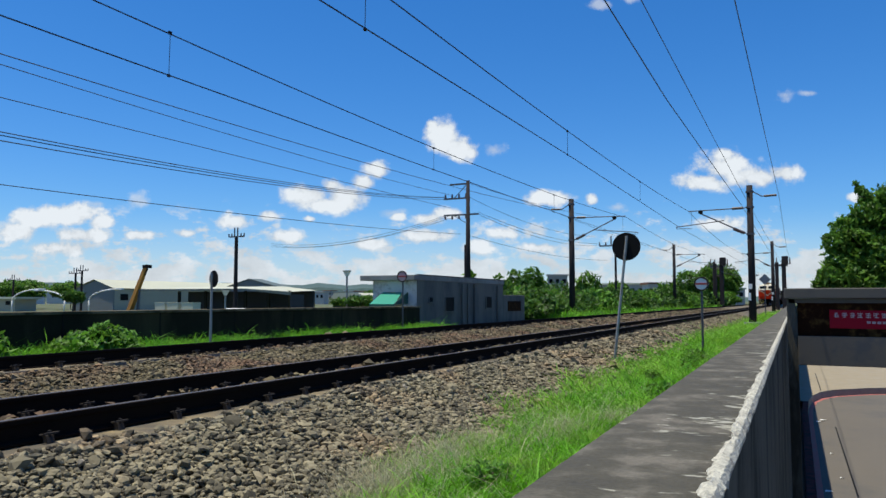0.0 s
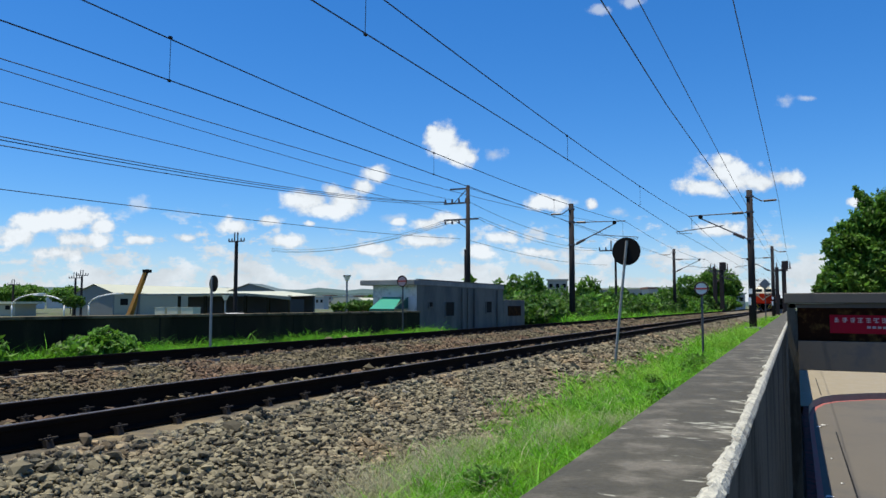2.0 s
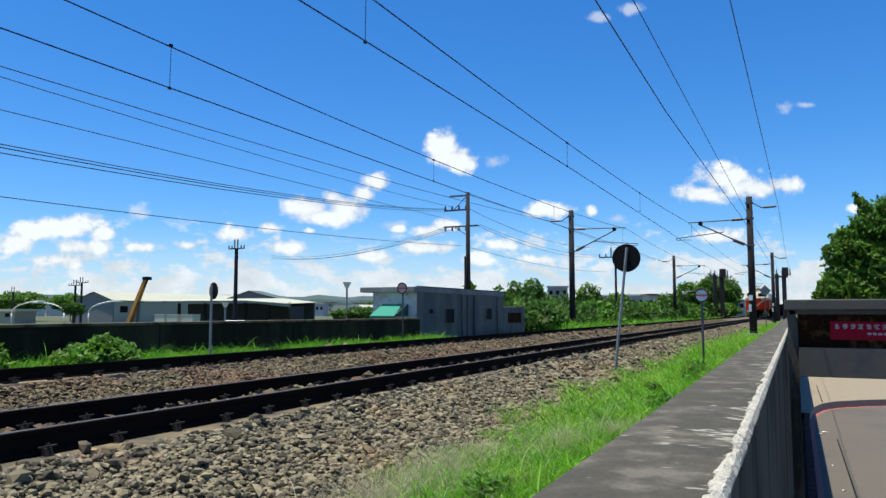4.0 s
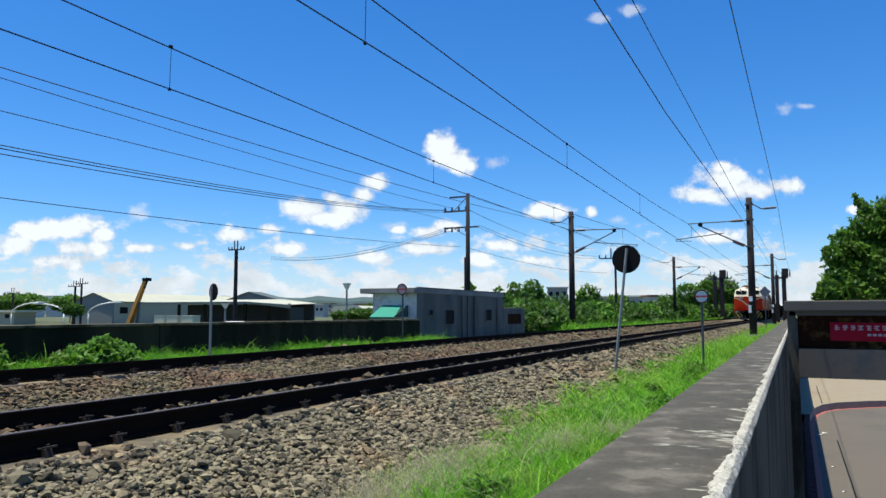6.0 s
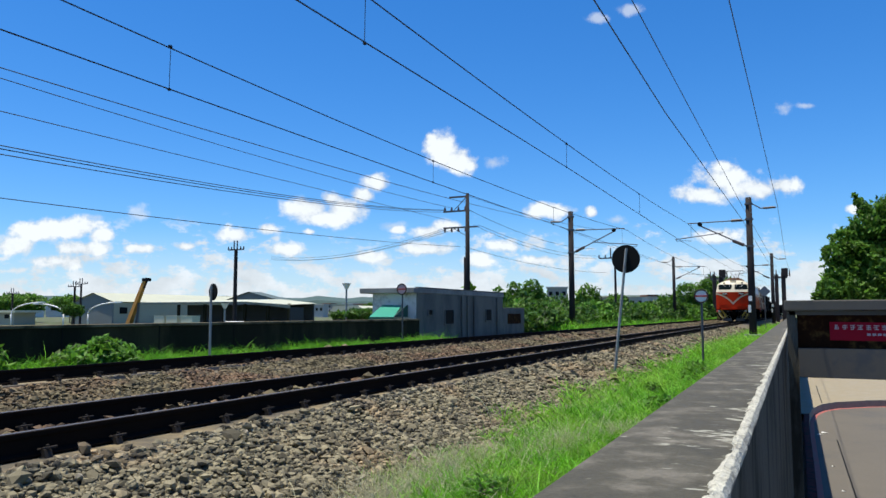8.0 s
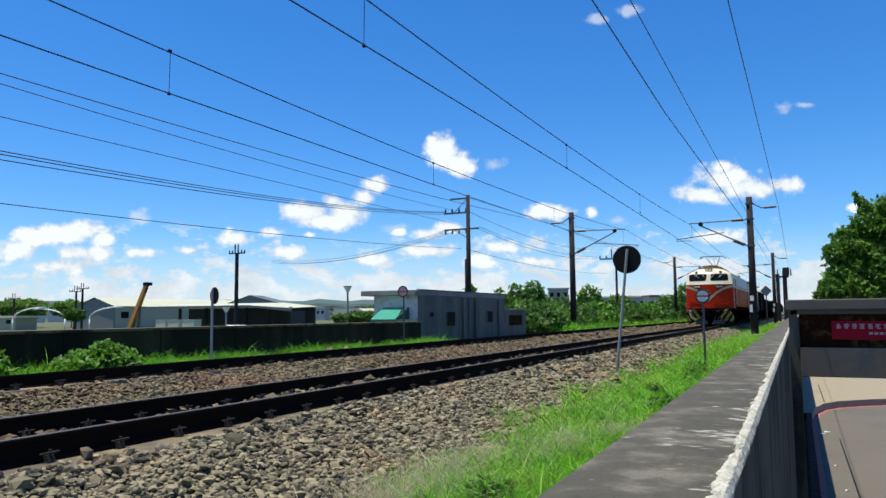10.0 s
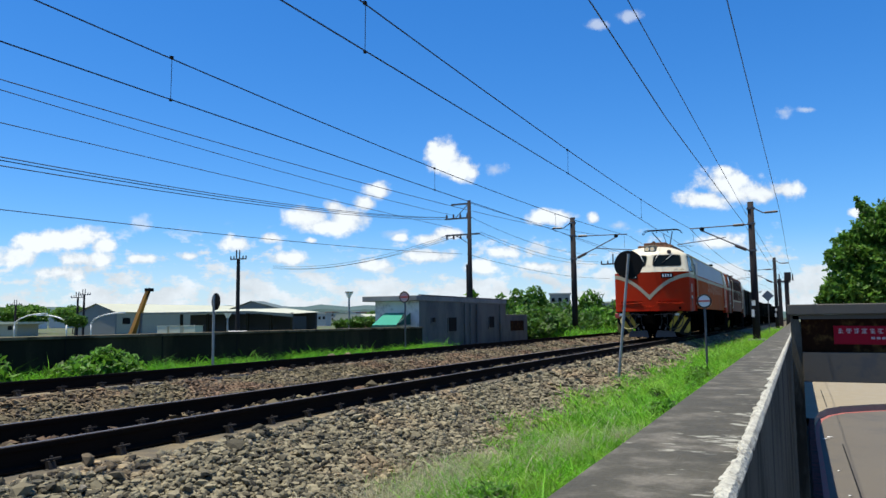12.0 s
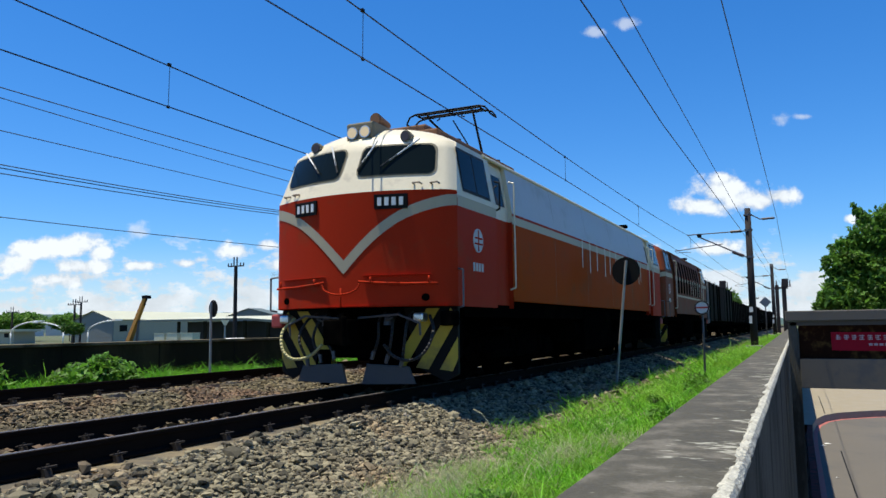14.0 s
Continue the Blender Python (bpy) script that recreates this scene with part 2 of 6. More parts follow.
class Build:
    """Gathers vertices and faces of one mesh."""

    def __init__(self):
        self.v, self.f = [], []

    def box(self, x0, x1, y0, y1, z0, z1):
        n = len(self.v)
        self.v += [(x, y, z) for z in (z0, z1) for y in (y0, y1) for x in (x0, x1)]
        self.f += [tuple(n + i for i in q) for q in ((0, 2, 3, 1), (4, 5, 7, 6), (0, 1, 5, 4), (2, 6, 7, 3), (0, 4, 6, 2), (1, 3, 7, 5))]
        return self

    def tube(self, p, q, r, r2=None, n=8, caps=True):
        p, q = Vector(p), Vector(q)
        r2 = r if r2 is None else r2
        w = (q - p).normalized()
        a = w.orthogonal().normalized()
        b = w.cross(a)
        k = len(self.v)
        for c, s in ((p, r), (q, r2)):
            self.v += [tuple(c + (a * math.cos(2 * math.pi * i / n) + b * math.sin(2 * math.pi * i / n)) * s) for i in range(n)]
        self.f += [(k + i, k + (i + 1) % n, k + n + (i + 1) % n, k + n + i) for i in range(n)]
        if caps:
            self.f += [tuple(range(k + n - 1, k - 1, -1)), tuple(range(k + n, k + 2 * n))]
        return self

    def line(self, pts, r, n=6):
        for p, q in zip(pts, pts[1:]):
            self.tube(p, q, r, n=n)
        return self

    def prism(self, pts, axis, lo, hi):
        """A flat outline, given in the two other axes, drawn out along one axis."""
        k, n = len(self.v), len(pts)
        for d in (lo, hi):
            for a, b in pts:
                self.v.append({"x": (d, a, b), "y": (a, d, b), "z": (a, b, d)}[axis])
        self.f += [(k + i, k + (i + 1) % n, k + n + (i + 1) % n, k + n + i) for i in range(n)]
        self.f += [tuple(range(k + n - 1, k - 1, -1)), tuple(range(k + n, k + 2 * n))]
        return self

    def sheet(self, rows):
        """A skin through rows of points."""
        k, m = len(self.v), len(rows[0])
        for r in rows:
            self.v += [tuple(p) for p in r]
        self.f += [(k + i * m + j, k + i * m + j + 1, k + (i + 1) * m + j + 1, k + (i + 1) * m + j)
                   for i in range(len(rows) - 1) for j in range(m - 1)]
        return self

    def ring(self, c, axis, r, tube, n=24):
        pts = []
        for i in range(n + 1):
            a = 2 * math.pi * i / n
            u, w = r * math.cos(a), r * math.sin(a)
            pts.append({"x": (c[0], c[1] + u, c[2] + w), "y": (c[0] + u, c[1], c[2] + w), "z": (c[0] + u, c[1] + w, c[2])}[axis])
        return self.line(pts, tube)

    def mesh(self, name, mat, smooth=False):
        me = bpy.data.meshes.new(name)
        me.from_pydata(self.v, [], self.f)
        bm = bmesh.new()
        bm.from_mesh(me)
        bmesh.ops.recalc_face_normals(bm, faces=bm.faces)
        bm.to_mesh(me)
        bm.free()
        me.materials.append(mat)
        if smooth:
            me.shade_smooth()
        return me


def bent(pts, n=5):
    """A rounded way through the points."""
    p = [Vector(q) for q in pts]
    p = [p[0] * 2 - p[1]] + p + [p[-1] * 2 - p[-2]]
    out = []
    for a, b, c, d in zip(p, p[1:], p[2:], p[3:]):
        for k in range(n):
            t = k / n
            out.append(0.5 * (2 * b + (c - a) * t + (2 * a - 5 * b + 4 * c - d) * t * t + (3 * b - a - 3 * c + d) * t ** 3))
    return out + [p[-2]]


def part(name, b, mat, parent=None, label="", bevel=0.0, smooth=False, at=None):
    ob = new(name, b.mesh(name, mat, smooth) if isinstance(b, Build) else b)
    ob.parent = parent
    if at is not None:
        ob.matrix_basis = at
    if bevel:
        md = ob.modifiers.new("bevel", "BEVEL")
        md.width, md.segments, md.limit_method = bevel, 2, "ANGLE"
    return tagged(ob, label)


def thing(name, label, category, m=None, group="", kind=""):
    ob = new(name)
    ob.empty_display_size = 0.2
    if m is not None:
        ob.matrix_basis = m
    return tagged(ob, label, category, group, kind)


def structure(name, b, mat, label, category, bevel=0.0):
    ob = part(name, b, mat, None, label, bevel)
    return tagged(ob, label, category, "", "structure")


def quads(name, verts, faces_per, mat):
    """A mesh of many alike loose pieces from arrays: verts (n, k, 3) and the faces of one piece."""
    n, k = verts.shape[:2]
    f = (np.asarray(faces_per)[None] + (np.arange(n) * k)[:, None, None]).reshape(-1, len(faces_per[0]))
    me = bpy.data.meshes.new(name)
    me.from_pydata(verts.reshape(-1, 3).tolist(), [], f.tolist())
    me.materials.append(mat)
    return me


# ---- ground ----
X_NEAR, X_FAR, Z_FAR = -5.6, -9.57, 0.135   # middle of each track; the far one lies a little higher
GAUGE = 1.132                               # between the middles of the rail heads
ROAD_Z = -3.6


def shear(x, y):
    """The parapet wall closes in on the track a little as it runs."""
    return x - 0.0090 * min(max(y, 0.0), 400.0)


PROFILE = [(-2500, -1.2), (-400, -1.2), (-60, -1.1), (-20, -0.8), (-15, -0.5), (-13.0, -0.22), (-12.2, -0.23), (-11.6, -0.25), (-11.0, -0.26), (-10.6, -0.27), (-8.4, -0.12),
           (-7.6, -0.26), (-7.0, -0.24), (-4.45, -0.25), (-3.7, -0.48), (-3.2, -0.60), (-1.6, -0.52), (-0.42, -0.42), (-0.40, -3.66), (2500, -3.66)]
YS = [-80, -20, 0, 5, 10, 20, 30, 45, 70, 100, 150, 220, 400, 900, 2600]
ground = structure("ground", Build().sheet([[(shear(x, y) if -1 < x < 0 else x, y, z) for x, z in PROFILE] for y in YS]),
                   M_EARTH, "earthy ground with sparse weeds beside the railway", "ground")

BED = [(-11.3, -0.24), (-10.75, -0.15), (-8.35, -0.06), (-7.6, -0.20), (-7.0, -0.19), (-4.5, -0.19), (-3.75, -0.44), (-3.15, -0.585)]


def bed_z(x):
    return np.interp(x, [p[0] for p in BED], [p[1] for p in BED])


ballast_bed = structure("ballast_bed", Build().sheet([[(x, y, z) for x, z in BED] for y in YS[:-3]]), M_BED,
                        "dusty brown bed of fine ballast under two tracks", "track bed")

PHI = (1 + 5 ** 0.5) / 2
ICO_V = np.array([(-1, PHI, 0), (1, PHI, 0), (-1, -PHI, 0), (1, -PHI, 0), (0, -1, PHI), (0, 1, PHI), (0, -1, -PHI), (0, 1, -PHI),
                  (PHI, 0, -1), (PHI, 0, 1), (-PHI, 0, -1), (-PHI, 0, 1)]) / 1.9
ICO_F = [(0, 11, 5), (0, 5, 1), (0, 1, 7), (0, 7, 10), (0, 10, 11), (1, 5, 9), (5, 11, 4), (11, 10, 2), (10, 7, 6), (7, 1, 8),
         (3, 9, 4), (3, 4, 2), (3, 2, 6), (3, 6, 8), (3, 8, 9), (4, 9, 5), (2, 4, 11), (6, 2, 10), (8, 6, 7), (9, 8, 1)]
rng = np.random.default_rng(7)


CHIP_V = np.array([(1, 0, 0), (-1, 0, 0), (0, 1, 0), (0, -1, 0), (0, 0, 1), (0, 0, -1), (0.75, 0.75, 0.1), (-0.7, -0.75, 0.1)]) * 1.1
CHIP_F = [(0, 6, 4), (6, 2, 4), (2, 1, 4), (1, 7, 4), (7, 3, 4), (3, 0, 4), (6, 0, 5), (2, 6, 5), (1, 2, 5), (7, 1, 5), (3, 7, 5), (0, 3, 5)]


def stones(name, label, x0, x1, y0, y1, count, size, mat, thin=1.0, shape=(ICO_V, ICO_F)):
    """Loose angular stones scattered over a stretch of the bed."""
    x = rng.uniform(x0, x1, count)
    y = y0 + (y1 - y0) * rng.uniform(0, 1, count) ** thin
    s = size * rng.lognormal(0, 0.32, count)
    v = shape[0][None] * rng.uniform(0.62, 1.3, (count, len(shape[0]), 1))
    v = v * np.stack([s * rng.uniform(0.8, 1.5, count), s, s * rng.uniform(0.45, 0.85, count)], 1)[:, None]
    a = rng.uniform(0, 2 * np.pi, count)
    tilt = rng.normal(0, 0.45, count)
    c, sn = np.cos(tilt)[:, None], np.sin(tilt)[:, None]
    v = np.stack([v[..., 0], v[..., 1] * c - v[..., 2] * sn, v[..., 1] * sn + v[..., 2] * c], 2)
    c, sn = np.cos(a)[:, None], np.sin(a)[:, None]
    v = np.stack([v[..., 0] * c - v[..., 1] * sn, v[..., 0] * sn + v[..., 1] * c, v[..., 2]], 2)
    lump = 0.025 * np.sin(x * 5 + y * 1.3) * np.sin(y * 2.1 + x)
    v += np.stack([x, y, bed_z(x) + lump + rng.uniform(-0.3, 1.2, count) * s], 1)[:, None]
    return tagged(new(name, quads(name, v, shape[1], mat)), label, "ballast", "", "stuff")


stones("ballast_shoulder", "loose grey-brown ballast stones on the track shoulder", -4.66, -2.9, 2.0, 12, 34000, 0.0215, M_BALLAST)
stones("ballast_shoulder", "loose grey-brown ballast stones on the track shoulder", -4.7, -2.95, 12, 60, 24000, 0.031, M_BALLAST, 1.6, (CHIP_V, CHIP_F))
stones("ballast_crib", "dark stones between the rails of the track", -6.1, -5.1, 2.0, 40, 12000, 0.025, M_BALLAST_RUST, 1.4, (CHIP_V, CHIP_F))
stones("ballast_middle", "rust-brown ballast stones between the two tracks", -8.95, -6.25, 3.0, 26, 68000, 0.0195, M_BALLAST_RUST, 1.2, (CHIP_V, CHIP_F))
stones("ballast_middle", "rust-brown ballast stones between the two tracks", -8.9, -6.3, 26, 90, 18000, 0.038, M_BALLAST_RUST, 1.5, (CHIP_V, CHIP_F))
stones("ballast_verge", "weathered stones on the far edge of the track", -11.2, -10.2, 4, 50, 5000, 0.04, M_BALLAST_RUST)

# ---- tracks ----
RAIL = [(-0.064, -0.174), (0.064, -0.174), (0.064, -0.160), (0.012, -0.140), (0.012, -0.045), (0.034, -0.034), (0.034, -0.004), (0.026, 0.0),
        (-0.026, 0.0), (-0.034, -0.004), (-0.034, -0.034), (-0.012, -0.045), (-0.012, -0.140), (-0.064, -0.160)]


def railway_track(xc, z, group, cant=0.0):
    t = thing("railway_track", "railway track with dark rusty rails on sleepers in ballast", "track", pose(xc, 0, z, 0, cant, 0), group, "structure")
    for s in (-1, 1):
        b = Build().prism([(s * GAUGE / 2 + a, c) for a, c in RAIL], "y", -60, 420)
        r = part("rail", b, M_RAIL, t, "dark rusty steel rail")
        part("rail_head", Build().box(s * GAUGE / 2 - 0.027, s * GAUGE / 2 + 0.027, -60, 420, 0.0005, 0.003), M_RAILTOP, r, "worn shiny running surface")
    bar = Build().prism([(-1.05, -0.33), (1.05, -0.33), (1.05, -0.19), (0.4, -0.205), (-0.4, -0.205), (-1.05, -0.19)], "y", -0.11, 0.11).mesh("sleeper", M_SLEEPER)
    for i in range(-4, 140):
        part("sleeper", bar, None, t, at=pose(0, i * 0.62, 0))
    b = Build()
    for i in range(-4, 110):
        y = i * 0.62
        for s in (-1, 1):
            for e in (-1, 1):
                x = s * GAUGE / 2 + e * 0.08
                b.prism([(x - 0.035, -0.19), (x + 0.035, -0.19), (x + 0.035 * (1 if e < 0 else 0.4), -0.135), (x - 0.035 * (1 if e > 0 else 0.4), -0.135)], "y", y - 0.03, y + 0.03)
                b.tube((x + e * 0.01, y, -0.16), (x + e * 0.01, y, -0.10), 0.013, n=6)
                b.line([(x - e * 0.03, y - 0.05, -0.13), (x + e * 0.03, y - 0.06, -0.12), (x + e * 0.03, y + 0.06, -0.12), (x - e * 0.03, y + 0.05, -0.13)], 0.009, 5)
    tagged(part("rail_clips", b, M_CLIP, t, "rusty rail fastenings"), kind="stuff")
    return t


railway_track(X_NEAR, 0.0, "tracks")
railway_track(X_FAR, Z_FAR - 0.045, "tracks", -4.6)

# ---- train ----
M_RED = material("locomotive_red", (0.38, 0.028, 0.009), 0.5, gloss=0.025, vary=0.07, scale=1.4, bump=0.015, second=(0.30, 0.04, 0.015), amount=0.25, stain=1.3, fine=30)
M_ORANGE = material("locomotive_orange", (0.36, 0.055, 0.004), 0.5, gloss=0.012, vary=0.08, scale=1.2, bump=0.015, second=(0.28, 0.06, 0.012), amount=0.3, stain=1.5, fine=30)
M_CREAM = material("locomotive_cream", (0.66, 0.59, 0.43), 0.42, vary=0.06, scale=1.5, bump=0.015, second=(0.50, 0.44, 0.33), amount=0.15, stain=2.2, fine=30)
M_DULL = material("dull_brick_paint", (0.15, 0.032, 0.009), 0.6, vary=0.15, scale=1.2, bump=0.03, second=(0.12, 0.04, 0.015), amount=0.5, gloss=0.15)
# Sky reflected in the cream upper sides is put into this grey.
M_PALE = material("pale_panel_sky_grey", (0.46, 0.46, 0.45), 0.45, gloss=0.25, vary=0.05, scale=1.5, bump=0.01, second=(0.40, 0.40, 0.38), amount=0.25, stain=1.4)
M_BAND = material("grey_beige_band", (0.40, 0.34, 0.22), 0.5, vary=0.08, scale=3, bump=0.01)
M_ROOF = material("sooty_roof", (0.22, 0.19, 0.15), 0.8, vary=0.25, scale=3, bump=0.1, second=(0.13, 0.08, 0.05), amount=0.4)
M_RUSTBOX = material("rusty_roof_box", (0.16, 0.075, 0.035), 0.8, vary=0.3, scale=6, bump=0.15)
M_LAMPBOX = material("dusty_lamp_box", (0.16, 0.14, 0.09), 0.7, vary=0.2, scale=8, bump=0.05)
# Deep shade below the body is put into this near-black base.
M_UNDER = material("shade_black_underframe", (0.0022, 0.002, 0.0018), 0.9, gloss=0.0, vary=0.3, scale=5, bump=0.1, second=(0.005, 0.004, 0.003), amount=0.3)
M_YELLOW = material("warning_yellow", (0.46, 0.33, 0.03), 0.6, vary=0.15, scale=5, bump=0.03, second=(0.25, 0.18, 0.04), amount=0.3)
M_GLASS = material("dark_cab_glass", (0.006, 0.010, 0.010), 0.08, vary=0.05, scale=2, bump=0.0, gloss=0.1)
M_RUBBER = material("black_rubber", (0.014, 0.014, 0.014), 0.7, vary=0.1, scale=10, bump=0.02)
M_CHROME = material("bright_metal", (0.65, 0.65, 0.63), 0.3, 0.9, vary=0.1, scale=10, bump=0.0)
M_PLOW = material("grey_plough", (0.045, 0.048, 0.052), 0.6, vary=0.2, scale=6, bump=0.08)
M_WAGON = material("dark_green_wagon", (0.007, 0.009, 0.007), 0.8, gloss=0.06, vary=0.3, scale=2, bump=0.08, second=(0.02, 0.015, 0.011), amount=0.4)
M_WAGON_RUST = material("rust_black_wagon", (0.010, 0.008, 0.006), 0.85, gloss=0.06, vary=0.3, scale=2, bump=0.1)
M_LAMP = material("lamp_lens", (0.20, 0.17, 0.12), 0.15, vary=0.1, scale=20, bump=0.0)
lens = M_LAMP.node_tree.nodes["Principled BSDF"]
lens.inputs["Emission Color"].default_value, lens.inputs["Emission Strength"].default_value = (1.0, 0.80, 0.48, 1), 0.4
M_HOSE = material("yellow_hose", (0.40, 0.36, 0.16), 0.6, vary=0.15, scale=9, bump=0.02)

TRAIN, WHEELS = [], []
W, Z0, ZB, ZE, ZR = 1.475, 1.12, 2.68, 3.42, 3.77
CORNER = 0.09                               # how far the rounded corners sweep back


def flank(z):
    """Half width of the body at a height."""
    return W if z <= ZB else W - 0.13 * (z - ZB) / (ZE - ZB)


def nose(x, z, out=0.0):
    """A point on the curved front: it bows forward in the middle and leans back above the belt."""
    s = min(abs(x) / flank(min(z, ZE)), 1.0)
    back = 0.0 if z <= ZB else 0.28 * (z - ZB) / (ZE - ZB)
    return (x, -0.42 * (1 - s * s) + CORNER * (max(s - 0.92, 0.0) / 0.08) ** 2 + back - out, z)


def patch(b, outline, depth=0.012, n=1):
    """A flat-shaped piece laid on the front, given by its outline in x and z."""
    k = len(b.v)
    m = len(outline)
    for out in (-0.01, depth):
        b.v += [nose(x, z, out) for x, z in outline]
    b.f += [(k + i, k + (i + 1) % m, k + m + (i + 1) % m, k + m + i) for i in range(m)]
    b.f.append(tuple(range(k + m, k + 2 * m)))
    return b


def pane(b, x0, x1, z0, z1, r, lean, out):
    """A window shape with round corners that follows the curve of the front."""
    n = 16
    rows = [[] for _ in range(7)]
    for i in range(n + 1):
        f = i / n
        f = 0.5 - 0.5 * math.cos(math.pi * f)
        x = x0 + (x1 - x0) * f
        e = min(abs(x - x0), abs(x1 - x))
        c = r - math.sqrt(max(r * r - max(r - e, 0.0) ** 2, 0.0))
        for k in range(7):
            z = z0 + c + (z1 - z0 - 2 * c) * k / 6
            d = lean * (z - z0) / (z1 - z0) * (f - 0.35)
            rows[k].append(nose(x - d, z, out))
    return b.sheet(rows)


def rounded(x0, x1, z0, z1, r=0.09, lean=0.0, n=5):
    """Outline of a window with round corners; lean draws the top inwards."""
    pts = []
    for cx, cz, a0 in ((x1 - r, z1 - r, 0), (x0 + r, z1 - r, 90), (x0 + r, z0 + r, 180), (x1 - r, z0 + r, 270)):
        for i in range(n):
            a = radians(a0 + 90 * i / (n - 1))
            pts.append((cx + r * math.cos(a), cz + r * math.sin(a)))
    return [(x + lean * (z - z0) / (z1 - z0), z) for x, z in pts]


def skin(b, z0, z1, y0, y1, side, steps=1):
    b.sheet([[(side * flank(z0 + (z1 - z0) * i / steps), y, z0 + (z1 - z0) * i / steps) for y in (y0, y1)] for i in range(steps + 1)])
    return b


def wheelset(parent, y, r, half=0.566):
    w = part("wheelset", Build().tube((-half - 0.05, 0, 0), (half + 0.05, 0, 0), 0.08, n=10), M_UNDER, parent, "dark steel wheels on an axle")
    for s in (-1, 1):
        b = Build().tube((s * half - 0.06, 0, 0), (s * half + 0.06, 0, 0), r, n=28)
        b.tube((s * (half - 0.09), 0, 0), (s * (half - 0.05), 0, 0), r + 0.028, n=28)
        part("wheel", b, M_UNDER, w)
        part("hub", Build().tube((s * half, 0, 0), (s * (half + 0.12), 0, 0), 0.12, n=12), M_STEEL, w)
    WHEELS.append((w, y, r + 0.003, r))
    return w


def bogie(parent, y, axles, r):
    span = max(axles) - min(axles)
    b = Build()
    for s in (-1, 1):
        b.prism([(y - span / 2 - 0.75, r - 0.02), (y - span / 2 - 0.4, r + 0.22), (y + span / 2 + 0.4, r + 0.22), (y + span / 2 + 0.75, r - 0.02),
                 (y + span / 2 + 0.6, r - 0.14), (y - span / 2 - 0.6, r - 0.14)], "x", s * 0.92 - 0.06, s * 0.92 + 0.06)
    b.box(-0.9, 0.9, y - 0.35, y + 0.35, r + 0.1, r + 0.34)
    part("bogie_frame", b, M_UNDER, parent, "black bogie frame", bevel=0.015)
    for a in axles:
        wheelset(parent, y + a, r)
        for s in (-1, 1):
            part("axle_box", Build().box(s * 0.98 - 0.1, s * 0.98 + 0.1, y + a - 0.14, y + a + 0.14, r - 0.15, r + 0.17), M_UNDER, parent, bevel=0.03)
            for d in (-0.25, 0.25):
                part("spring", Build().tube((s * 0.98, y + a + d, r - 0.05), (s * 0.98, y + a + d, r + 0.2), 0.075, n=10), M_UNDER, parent)


